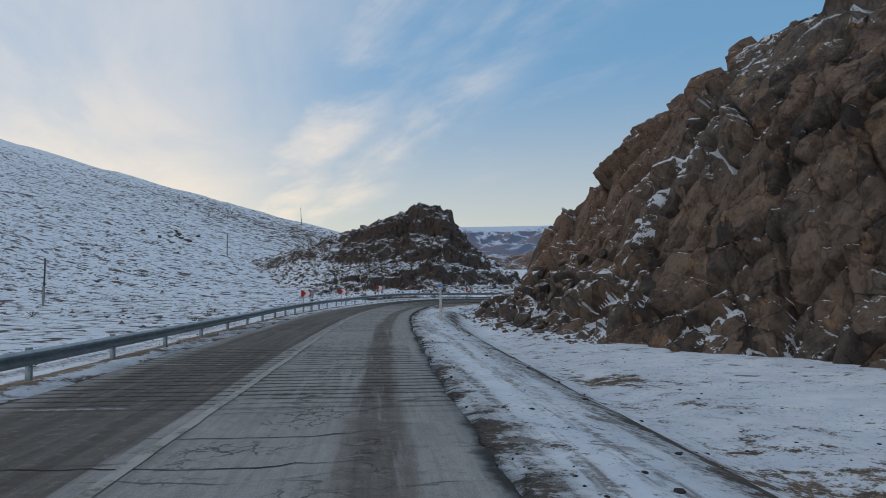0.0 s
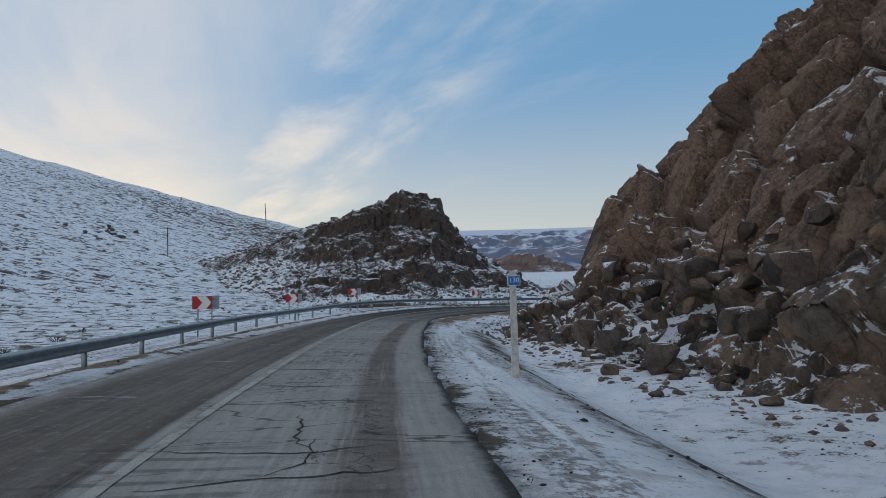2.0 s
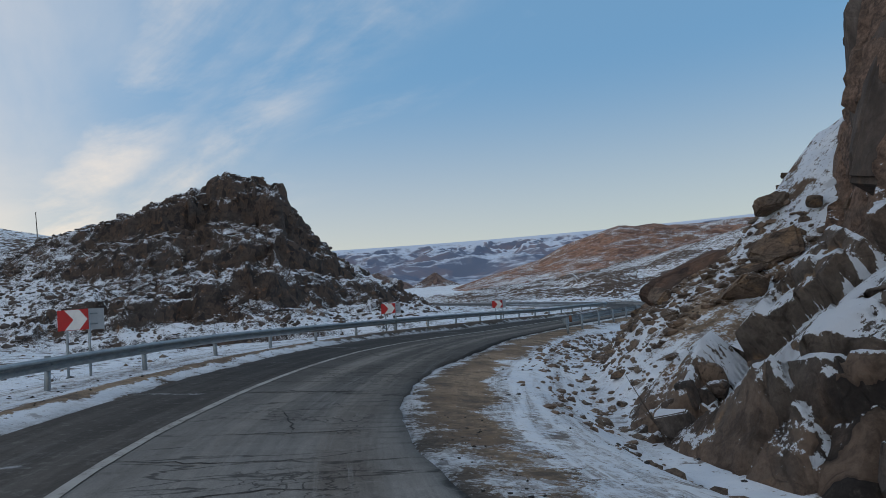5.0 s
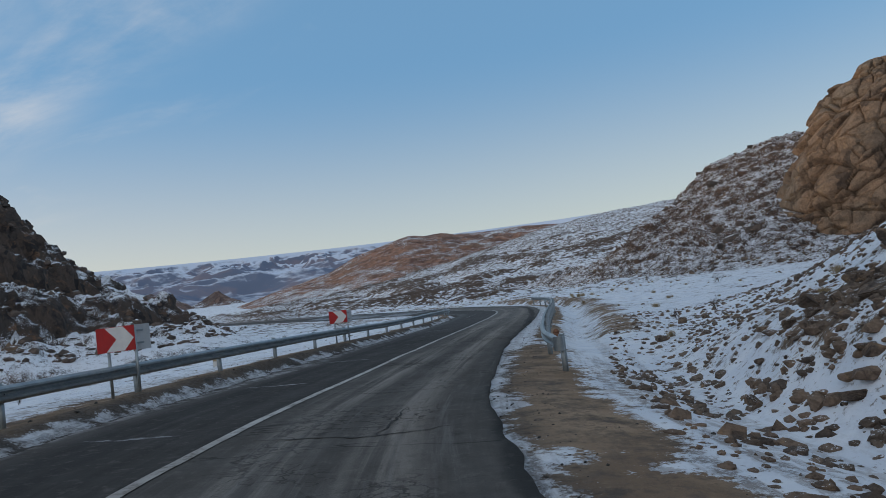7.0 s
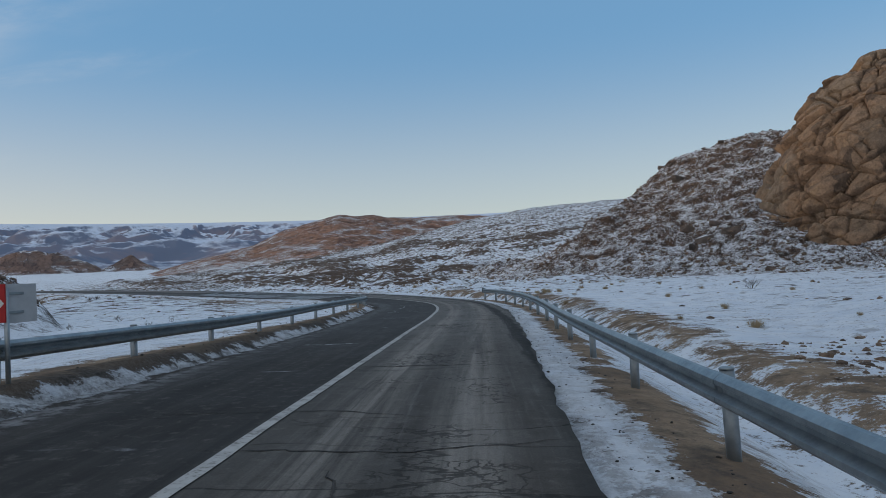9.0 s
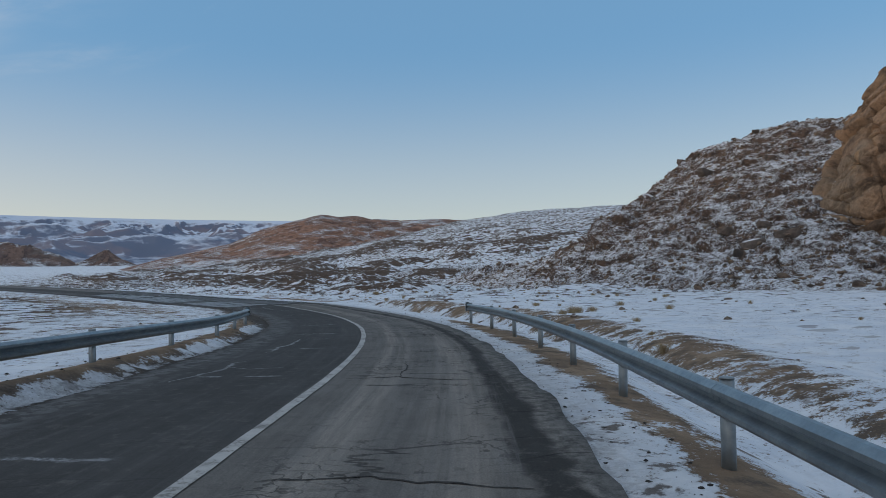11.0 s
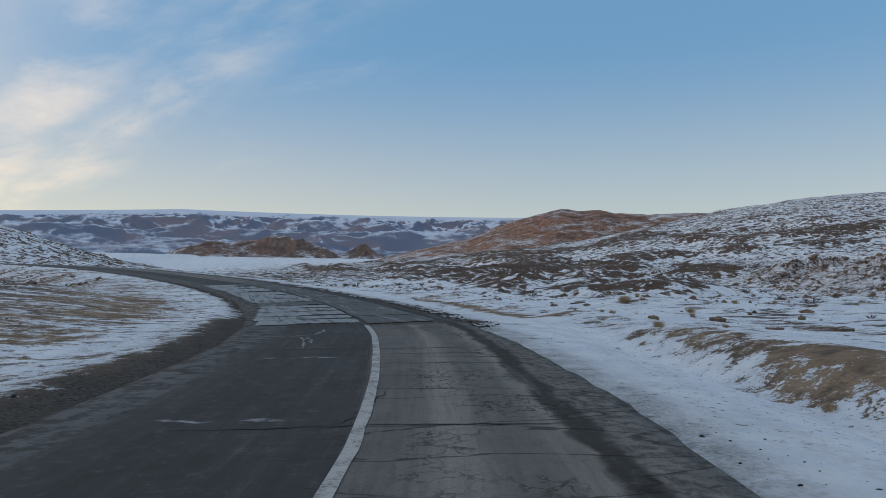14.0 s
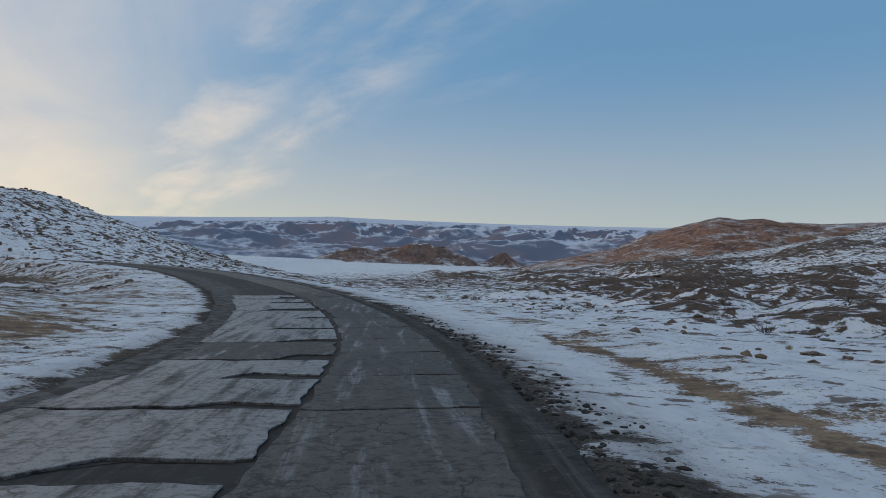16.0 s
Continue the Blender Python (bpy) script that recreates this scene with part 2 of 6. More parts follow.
def rock_material(name, dark, warm, pale, ochre, snow_lo, snow_hi, scale=1.0, steep=1.0, clump=0.8, line=None, gain=0.6, joints=1.0, relief_by=0.35, speckle=1.45):
    """Weathered granite: tones that change from block to block, thin dark joints, lichen and varnish; snow lies where the faces look up."""
    m, nt, bsdf = material(name)
    pos = node(nt, "ShaderNodeTexCoord").outputs["Object"]
    spot = node(nt, "ShaderNodeObjectInfo").outputs["Random"]
    shifted = node(nt, "ShaderNodeVectorMath", {0: pos, 1: node(nt, "ShaderNodeCombineXYZ", {0: maths(nt, "MULTIPLY", spot, 37.0)}).outputs[0]}, operation="ADD").outputs[0]
    big = noise_tex(nt, shifted, 0.16 / scale, 5.0, 0.6, 0.4)
    mid = noise_tex(nt, shifted, 0.9 / scale, 8.0, 0.68, 0.2)
    fine = noise_tex(nt, shifted, 7.0 / scale, 7.0, 0.75)
    leant = node(nt, "ShaderNodeMapping", {"Vector": shifted, "Rotation": (0.2, 0.65, 0.15), "Scale": (1.0, 0.8, 0.55)}).outputs[0]
    bent = node(nt, "ShaderNodeVectorMath", {0: leant, 1: node(nt, "ShaderNodeVectorMath", {0: node(nt, "ShaderNodeTexNoise", {"Vector": shifted, "Scale": 0.7 / scale, "Detail": 5.0}).outputs["Color"], 1: (0.9 * scale, 0.9 * scale, 0.9 * scale)}, operation="MULTIPLY").outputs[0]}, operation="ADD").outputs[0]
    tone = node(nt, "ShaderNodeSeparateXYZ", {0: node(nt, "ShaderNodeTexVoronoi", {"Vector": bent, "Scale": 0.75 / scale}).outputs["Color"]}).outputs[0]
    gap = node(nt, "ShaderNodeTexVoronoi", {"Vector": bent, "Scale": 0.75 / scale}, feature="DISTANCE_TO_EDGE").outputs["Distance"]
    gap2 = node(nt, "ShaderNodeTexVoronoi", {"Vector": bent, "Scale": 2.1 / scale}, feature="DISTANCE_TO_EDGE").outputs["Distance"]
    colour = mix(nt, ramp(nt, maths(nt, "MULTIPLY_ADD", tone, 0.42, mid), 0.46, 0.86), dark, warm)
    colour = mix(nt, ramp(nt, big, 0.47, 0.62), colour, mix(nt, mid, dark, pale))
    colour = mix(nt, ramp(nt, noise_tex(nt, shifted, 0.45 / scale, 6.0, 0.65, 0.6), 0.57, 0.68, 0.0, 0.8), colour, ochre)
    colour = mix(nt, ramp(nt, fine, 0.36, 0.60, 0.40, 0.0), colour, mix(nt, 0.35, (0.02, 0.017, 0.015), colour))
    colour = mix(nt, ramp(nt, fine, 0.56, 0.72, 0.0, 0.35), colour, pale)
    mottle = noise_tex(nt, bent, 2.6 / scale, 5.0, 0.66, 0.3)
    colour = mix(nt, ramp(nt, mottle, 0.50, 0.38, 0.0, 0.50), colour, mix(nt, 0.30, (0.022, 0.018, 0.016), colour))
    # rust: reddish rock, painted paler where the western glow falls
    colour = mix(nt, maths(nt, "MULTIPLY", node(nt, "ShaderNodeAttribute", attribute_name="rust").outputs["Fac"], ramp(nt, mid, 0.36, 0.56, 0.25, 0.85)), colour, mix(nt, ramp(nt, fine, 0.38, 0.62), (0.135, 0.088, 0.066), (0.335, 0.215, 0.155)))
    wide = noise_tex(nt, shifted, 1.3 / scale, 3.0, 0.6)
    crack = maths(nt, "MAXIMUM", maths(nt, "MULTIPLY", ramp(nt, gap, 0.035, 0.006), ramp(nt, wide, 0.36, 0.50)), maths(nt, "MULTIPLY", ramp(nt, gap2, 0.045, 0.010, 0.0, 0.7), ramp(nt, wide, 0.50, 0.60)))
    crack = maths(nt, "MULTIPLY", crack, joints)
    colour = mix(nt, crack, colour, mix(nt, 0.30, (0.022, 0.018, 0.016), colour))
    up = node(nt, "ShaderNodeSeparateXYZ", {0: node(nt, "ShaderNodeNewGeometry").outputs["Normal"]}).outputs[2]
    lie = maths(nt, "MULTIPLY_ADD", maths(nt, "SUBTRACT", mid, 0.5), 0.8, maths(nt, "MULTIPLY_ADD", maths(nt, "SUBTRACT", fine, 0.5), speckle, maths(nt, "MULTIPLY_ADD", maths(nt, "SUBTRACT", up, 1.0), steep, 1.0)))
    lie = maths(nt, "MULTIPLY_ADD", maths(nt, "SUBTRACT", big, 0.5), clump, lie)
    lie = maths(nt, "MULTIPLY_ADD", node(nt, "ShaderNodeAttribute", attribute_name="gully").outputs["Fac"], 0.22, lie)
    if line:
        lie = maths(nt, "ADD", lie, ramp(nt, node(nt, "ShaderNodeSeparateXYZ", {0: pos}).outputs[2], line[0], line[1], 0.0, gain))
    snowy = ramp(nt, lie, snow_lo, snow_hi)
    height = maths(nt, "ADD", mid, maths(nt, "ADD", maths(nt, "ADD", maths(nt, "MULTIPLY", fine, 0.45), maths(nt, "MULTIPLY", mottle, 0.55)), maths(nt, "MULTIPLY", crack, -0.30)))
    put(nt, bsdf, mix(nt, snowy, colour, (0.80, 0.83, 0.88)), 0.9, height, 1.0, relief_by * scale)
    return m


def far_material(name, cold, warm, snow):
    """Distant slopes: scrub and rock, dusted with snow that thickens on the flats and towards the heights, where it
    also stands in for haze; the bluish cast is aerial haze put into the colours.
    """
    m, nt, bsdf = material(name)
    pos = node(nt, "ShaderNodeTexCoord").outputs["Object"]
    wide, patch = noise_tex(nt, pos, 0.006, 4.0, 0.55, 0.3), noise_tex(nt, pos, 0.017, 7.0, 0.62, 0.4)
    rib = noise_tex(nt, node(nt, "ShaderNodeMapping", {"Vector": pos, "Rotation": (0, 0, 0.5), "Scale": (1.6, 0.6, 0.5)}).outputs[0], 0.03, 6.0, 0.66, 0.6)
    xyz = node(nt, "ShaderNodeSeparateXYZ", {0: pos})
    up = node(nt, "ShaderNodeSeparateXYZ", {0: node(nt, "ShaderNodeNewGeometry").outputs["Normal"]}).outputs[2]
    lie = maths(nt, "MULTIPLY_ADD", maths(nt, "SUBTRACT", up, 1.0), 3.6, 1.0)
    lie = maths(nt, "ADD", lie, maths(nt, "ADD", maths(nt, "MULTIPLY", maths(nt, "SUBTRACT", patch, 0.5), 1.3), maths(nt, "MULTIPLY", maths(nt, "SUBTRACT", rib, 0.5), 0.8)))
    # more snow higher up, also whitening the farther ridges as haze would
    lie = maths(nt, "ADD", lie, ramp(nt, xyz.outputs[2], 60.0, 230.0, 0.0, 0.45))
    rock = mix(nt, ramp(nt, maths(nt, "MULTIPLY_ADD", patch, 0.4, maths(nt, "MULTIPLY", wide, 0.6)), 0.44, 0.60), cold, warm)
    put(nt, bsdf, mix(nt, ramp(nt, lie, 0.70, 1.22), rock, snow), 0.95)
    return m


def asphalt_material():
    """Old asphalt in road space: u across in metres, v along in metres."""
    m, nt, bsdf = material("worn_asphalt")
    uv = node(nt, "ShaderNodeUVMap", uv_map="road").outputs[0]
    sep = node(nt, "ShaderNodeSeparateXYZ", {0: uv})
    across = sep.outputs[0]
    pos = node(nt, "ShaderNodeTexCoord").outputs["Object"]
    grain = noise_tex(nt, pos, 60.0, 3.0, 0.7)
    mottle = noise_tex(nt, pos, 0.7, 7.0, 0.65, 0.3)
    blotch = noise_tex(nt, pos, 5.0, 6.0, 0.72, 0.3)
    along = node(nt, "ShaderNodeMapping", {"Vector": uv, "Scale": (2.2, 0.06, 1.0)}).outputs[0]
    streak = noise_tex(nt, along, 1.0, 6.0, 0.65, 0.4)
    chainage = sep.outputs[1]
    dusty = maths(nt, "MAXIMUM", ramp(nt, chainage, 150.0, 122.0), ramp(nt, chainage, 290.0, 300.0, 0.0, 0.3))
    colour = mix(nt, mottle, (0.060, 0.055, 0.050), (0.135, 0.125, 0.113))
    colour = mix(nt, ramp(nt, chainage, 178.0, 200.0), colour, mix(nt, mottle, (0.125, 0.117, 0.109), (0.235, 0.222, 0.205)))
    pale = mix(nt, mottle, (0.30, 0.286, 0.268), (0.50, 0.482, 0.455))
    colour = mix(nt, maths(nt, "MULTIPLY", dusty, 0.9), colour, pale)
    # wheel tracks, dusty stripes and the darker oncoming lane, rubbed along the road
    track = maths(nt, "ADD", across, maths(nt, "MULTIPLY", maths(nt, "SUBTRACT", streak, 0.5), 0.45))

    def band(middle, half, soft=0.14):
        return ramp(nt, maths(nt, "ABSOLUTE", maths(nt, "SUBTRACT", track, middle)), half + soft, half - soft)

    worn = ramp(nt, mottle, 0.25, 0.60, 1.0, 0.70)
    stripe = maths(nt, "MAXIMUM", band(0.95, 0.36, 0.25), band(2.35, 0.34, 0.25))
    stripe = maths(nt, "MULTIPLY", maths(nt, "MULTIPLY", stripe, ramp(nt, streak, 0.36, 0.58)), maths(nt, "SUBTRACT", 1.0, dusty))
    later = ramp(nt, chainage, 140.0, 190.0, 0.75, 0.95)
    colour = mix(nt, maths(nt, "MULTIPLY", stripe, later), colour, (0.31, 0.285, 0.255))
    wheel = maths(nt, "MAXIMUM", band(2.68, 0.36), maths(nt, "MULTIPLY", band(0.35, 0.14), 0.35))
    wheel = maths(nt, "MULTIPLY", maths(nt, "MULTIPLY", wheel, worn), ramp(nt, dusty, 0.0, 1.0, 0.15, 1.0))
    colour = mix(nt, maths(nt, "MULTIPLY", wheel, 0.9), colour, (0.115, 0.090, 0.070))
    parting = maths(nt, "SUBTRACT", track, maths(nt, "ADD", ramp(nt, chainage, 125.0, 150.0, 0.0, -0.3), maths(nt, "ADD", ramp(nt, chainage, 154.0, 162.0, 0.0, 0.3), ramp(nt, chainage, 230.0, 250.0, 0.0, -0.3))))
    left_lane = maths(nt, "MULTIPLY", ramp(nt, parting, 0.02, -0.10), maths(nt, "MAXIMUM", ramp(nt, track, -2.75, -2.35, 0.35, 1.0), ramp(nt, chainage, 160.0, 185.0)))
    tone = mix(nt, ramp(nt, streak, 0.35, 0.65), mix(nt, dusty, (0.030, 0.028, 0.027), (0.085, 0.068, 0.055)), mix(nt, dusty, (0.060, 0.056, 0.052), (0.165, 0.140, 0.118)))
    tone = mix(nt, ramp(nt, chainage, 185.0, 200.0, 0.0, 0.75), tone, mix(nt, streak, (0.042, 0.042, 0.043), (0.098, 0.096, 0.094)))
    colour = mix(nt, maths(nt, "MULTIPLY", left_lane, 0.88), colour, tone)
    rim = maths(nt, "ADD", across, maths(nt, "MULTIPLY", maths(nt, "SUBTRACT", mottle, 0.5), 0.7))
    inward = maths(nt, "ADD", ramp(nt, chainage, 172.0, 195.0, 0.0, 0.35), maths(nt, "ADD", ramp(nt, chainage, 193.0, 208.0, 0.0, 0.50), ramp(nt, chainage, 208.0, 246.0, 0.0, 0.50)))
    rim = maths(nt, "ADD", rim, maths(nt, "ADD", inward, ramp(nt, chainage, 128.0, 142.0, -0.26, 0.0)))
    edge = ramp(nt, rim, 3.50, 3.66)
    colour = mix(nt, maths(nt, "MULTIPLY", edge, 0.92), colour, mix(nt, grain, (0.020, 0.019, 0.018), (0.062, 0.058, 0.054)))
    shoulder = ramp(nt, maths(nt, "ADD", rim, ramp(nt, chainage, 200.0, 210.0, 0.0, 0.08)), 3.94, 4.10)
    colour = mix(nt, maths(nt, "MULTIPLY", shoulder, 0.85), colour, mix(nt, ramp(nt, blotch, 0.35, 0.65), (0.105, 0.097, 0.088), (0.29, 0.272, 0.25)))
    # dark tar bed, darkened also to paint the shade in the slab gaps
    broken = maths(nt, "MULTIPLY", ramp(nt, chainage, 251.6, 252.4), ramp(nt, chainage, 292.0, 282.0))
    colour = mix(nt, maths(nt, "MULTIPLY", broken, 0.75), colour, mix(nt, mottle, (0.030, 0.028, 0.026), (0.085, 0.080, 0.074)))
    beat = maths(nt, "ABSOLUTE", maths(nt, "SUBTRACT", maths(nt, "FRACT", maths(nt, "MULTIPLY_ADD", maths(nt, "SUBTRACT", mottle, 0.5), 0.16, maths(nt, "DIVIDE", chainage, 6.0))), 0.73))
    rime = maths(nt, "MULTIPLY", ramp(nt, beat, 0.014, 0.004), ramp(nt, maths(nt, "ABSOLUTE", maths(nt, "ADD", across, 1.75)), 0.85, 0.60))
    rime = maths(nt, "MULTIPLY", rime, ramp(nt, noise_tex(nt, pos, 0.6, 3.0), 0.44, 0.52))
    colour = mix(nt, maths(nt, "MULTIPLY", rime, ramp(nt, blotch, 0.36, 0.60, 0.1, 0.75)), colour, (0.56, 0.57, 0.59))
    crk = node(nt, "ShaderNodeMapping", {"Vector": uv, "Scale": (0.22, 0.75, 1.0)}).outputs[0]
    wob = node(nt, "ShaderNodeVectorMath", {0: crk, 1: node(nt, "ShaderNodeTexNoise", {"Vector": crk, "Scale": 1.6, "Detail": 6.0}).outputs["Color"]}, operation="ADD").outputs[0]
    lines = node(nt, "ShaderNodeTexVoronoi", {"Vector": wob, "Scale": 1.0}, feature="DISTANCE_TO_EDGE").outputs["Distance"]
    crack = maths(nt, "MULTIPLY", ramp(nt, lines, 0.020, 0.005, 0.0, 0.8), ramp(nt, noise_tex(nt, pos, 0.25, 3.0), 0.46, 0.56))
    crack = maths(nt, "MULTIPLY", crack, ramp(nt, across, -0.4, 0.3, 0.25, 1.0))
    scale_of = node(nt, "ShaderNodeVectorMath", {0: uv, 1: node(nt, "ShaderNodeTexNoise", {"Vector": uv, "Scale": 2.2, "Detail": 4.0}).outputs["Color"]}, operation="ADD").outputs[0]
    small = node(nt, "ShaderNodeTexVoronoi", {"Vector": scale_of, "Scale": 2.6}, feature="DISTANCE_TO_EDGE").outputs["Distance"]
    spread = maths(nt, "MULTIPLY", ramp(nt, noise_tex(nt, uv, 0.42, 4.0, 0.6), 0.48, 0.57), maths(nt, "MULTIPLY", ramp(nt, across, 0.3, 0.8), ramp(nt, across, 3.1, 2.6)))
    crack = maths(nt, "MAXIMUM", crack, maths(nt, "MULTIPLY", ramp(nt, small, 0.060, 0.020, 0.0, 0.75), spread))
    # crosswise ribs, packed close where the surface has been scraped
    sway = maths(nt, "MULTIPLY", maths(nt, "SUBTRACT", noise_tex(nt, node(nt, "ShaderNodeMapping", {"Vector": uv, "Scale": (0.5, 0.8, 1.0)}).outputs[0], 1.0, 4.0, 0.6), 0.5), 0.7)
    comb = maths(nt, "ABSOLUTE", maths(nt, "SUBTRACT", maths(nt, "FRACT", maths(nt, "ADD", maths(nt, "DIVIDE", chainage, 0.46), sway)), 0.5))
    cut = noise_tex(nt, node(nt, "ShaderNodeMapping", {"Vector": uv, "Scale": (0.8, 2.0, 1.0)}).outputs[0], 1.0, 3.0, 0.6)
    rows = maths(nt, "MAXIMUM", maths(nt, "MULTIPLY", ramp(nt, chainage, 83.0, 79.0), ramp(nt, chainage, 69.0, 71.5)), ramp(nt, noise_tex(nt, uv, 0.10, 2.0), 0.55, 0.64, 0.0, 0.5))
    ribs = maths(nt, "MULTIPLY", maths(nt, "MULTIPLY", ramp(nt, comb, 0.20, 0.09), ramp(nt, cut, 0.39, 0.46)), rows)
    ribs = maths(nt, "MULTIPLY", ribs, ramp(nt, chainage, 165.0, 135.0, 0.0, 1.0))
    crack = maths(nt, "MAXIMUM", crack, maths(nt, "MULTIPLY", ribs, 0.95))
    colour = mix(nt, maths(nt, "MULTIPLY", crack, 0.9), colour, (0.025, 0.023, 0.021))
    scuff = noise_tex(nt, node(nt, "ShaderNodeMapping", {"Vector": uv, "Scale": (9.0, 0.5, 1.0)}).outputs[0], 1.0, 5.0, 0.7)
    colour = mix(nt, ramp(nt, scuff, 0.38, 0.60, 0.36, 0.0), colour, mix(nt, 0.50, (0.03, 0.028, 0.027), colour))
    rubbed = noise_tex(nt, node(nt, "ShaderNodeMapping", {"Vector": uv, "Scale": (3.2, 0.13, 1.0)}).outputs[0], 1.0, 7.0, 0.70, 0.3)
    colour = mix(nt, maths(nt, "MULTIPLY", ramp(nt, rubbed, 0.53, 0.70, 0.0, 0.55), ramp(nt, across, -0.2, 0.3, 0.35, 1.0)), colour, mix(nt, dusty, (0.215, 0.205, 0.195), (0.46, 0.45, 0.435)))
    colour = mix(nt, ramp(nt, blotch, 0.52, 0.70, 0.0, 0.25), colour, mix(nt, dusty, (0.26, 0.24, 0.215), (0.50, 0.48, 0.455)))
    colour = mix(nt, ramp(nt, blotch, 0.46, 0.32, 0.0, 0.28), colour, (0.05, 0.046, 0.042))
    colour = mix(nt, ramp(nt, grain, 0.3, 0.7, 0.35, 0.0), colour, (0.03, 0.03, 0.03))
    snow = maths(nt, "MULTIPLY", ramp(nt, maths(nt, "ADD", across, maths(nt, "MULTIPLY", maths(nt, "SUBTRACT", streak, 0.5), 2.0)), -2.6, -3.3), ramp(nt, noise_tex(nt, pos, 3.0, 6.0, 0.7), 0.42, 0.58))
    snow = maths(nt, "MULTIPLY", snow, ramp(nt, chainage, 160.0, 195.0, 1.0, 0.25))
    colour = mix(nt, maths(nt, "MULTIPLY", snow, 0.75), colour, (0.45, 0.45, 0.46))
    height = maths(nt, "ADD", maths(nt, "MULTIPLY", grain, 0.12), maths(nt, "ADD", maths(nt, "MULTIPLY", mottle, 0.5), maths(nt, "MULTIPLY", crack, -1.0)))
    bsdf.inputs["Specular IOR Level"].default_value = 0.10
    put(nt, bsdf, colour, ramp(nt, mottle, 0.3, 0.7, 0.92, 0.80), height, 0.5, 0.02)
    return m


def plain_material(name, a, b, scale, rough=0.6, metal=0.0, bump=0.2, dist=0.01, wear=None):
    m, nt, bsdf = material(name)
    pos = node(nt, "ShaderNodeTexCoord").outputs["Object"]
    n1, n2 = noise_tex(nt, pos, scale, 6.0, 0.65), noise_tex(nt, pos, scale * 7, 4.0, 0.7)
    colour = mix(nt, ramp(nt, n1, 0.35, 0.65), a, b)
    if wear:
        colour = mix(nt, ramp(nt, maths(nt, "ADD", maths(nt, "MULTIPLY", n1, 0.5), maths(nt, "MULTIPLY", n2, 0.5)), 0.50, 0.60), colour, wear)
    put(nt, bsdf, colour, ramp(nt, n2, 0.3, 0.7, rough - 0.1, rough + 0.1), n2, bump, dist, metal)
    return m


SNOWY = ground_material()
CLIFF_ROCK = rock_material("brown_cliff_rock", (0.055, 0.046, 0.042), (0.235, 0.165, 0.122), (0.29, 0.235, 0.190), (0.37, 0.232, 0.135), 0.95, 0.985, 1.0, 0.6, 0.6, None, 0.6, 0.55, 0.22, 0.7)
HILL_ROCK = rock_material("dark_hill_rock", (0.032, 0.029, 0.029), (0.112, 0.080, 0.063), (0.140, 0.112, 0.096), (0.235, 0.135, 0.080), 0.870, 0.920, 0.5, 0.75, 0.7, (16.0, 3.0), 0.06, 0.4, 0.25)
TOR_ROCK = rock_material("ochre_granite", (0.145, 0.098, 0.069), (0.365, 0.232, 0.145), (0.40, 0.30, 0.21), (0.46, 0.29, 0.165), 1.14, 1.30, 2.4, 1.2, 0.8, None, 0.6, 0.25, 0.14)
SCREE = rock_material("snowy_scree", (0.062, 0.046, 0.040), (0.160, 0.105, 0.076), (0.175, 0.132, 0.102), (0.220, 0.130, 0.080), 0.925, 0.975, 0.42, 0.55, 0.5)
CLIFF_STONE = rock_material("dark_cliff_stone", (0.062, 0.053, 0.048), (0.178, 0.134, 0.109), (0.235, 0.195, 0.168), (0.28, 0.18, 0.112), 0.90, 0.94, 0.9, 1.4, 0.8, None, 0.6, 0.3, 0.15, 0.7)
STONE = rock_material("field_stone", (0.105, 0.080, 0.064), (0.265, 0.188, 0.136), (0.32, 0.255, 0.20), (0.38, 0.25, 0.15), 1.02, 1.12, 0.4, 1.4, 0.8, None, 0.6, 0.4, 0.2)
SLAB_ROCK = rock_material("reddish_slab_rock", (0.045, 0.033, 0.028), (0.150, 0.092, 0.070), (0.165, 0.122, 0.098), (0.20, 0.115, 0.075), 1.20, 1.30, 0.9, 1.4, 0.8, None, 0.6, 0.5, 0.15)
RED_EARTH = rock_material("red_brown_hill", (0.20, 0.112, 0.085), (0.43, 0.240, 0.165), (0.40, 0.285, 0.22), (0.47, 0.27, 0.18), 1.00, 1.12, 7.0, 1.4)
FOOTHILL = rock_material("brown_foothill", (0.150, 0.105, 0.095), (0.290, 0.190, 0.155), (0.28, 0.23, 0.215), (0.34, 0.21, 0.155), 0.93, 1.06, 9.0, 1.6)
# the blue of the aerial haze is mixed into all three colours
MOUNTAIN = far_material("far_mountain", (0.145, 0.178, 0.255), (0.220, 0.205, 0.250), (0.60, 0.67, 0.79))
ASPHALT = asphalt_material()
PAINT = plain_material("worn_road_paint", (0.47, 0.46, 0.44), (0.36, 0.35, 0.33), 3.0, 0.75, 0.0, 0.3, 0.004, (0.20, 0.19, 0.175))
FADED_PAINT = plain_material("rubbed_road_paint", (0.38, 0.365, 0.34), (0.29, 0.275, 0.255), 2.0, 0.8, 0.0, 0.3, 0.004, (0.19, 0.172, 0.155))
GALVANISED = plain_material("galvanised_steel", (0.24, 0.275, 0.295), (0.33, 0.365, 0.38), 3.0, 0.42, 0.75, 0.1, 0.003)
RUST = plain_material("rust_brown", (0.27, 0.135, 0.085), (0.19, 0.098, 0.065), 6.0, 0.8, 0.0, 0.4, 0.006)
SIGN_RED = plain_material("sign_red", (0.45, 0.03, 0.03), (0.38, 0.03, 0.03), 3.0, 0.45)
SIGN_WHITE = plain_material("sign_white", (0.75, 0.75, 0.74), (0.66, 0.66, 0.66), 3.0, 0.5)
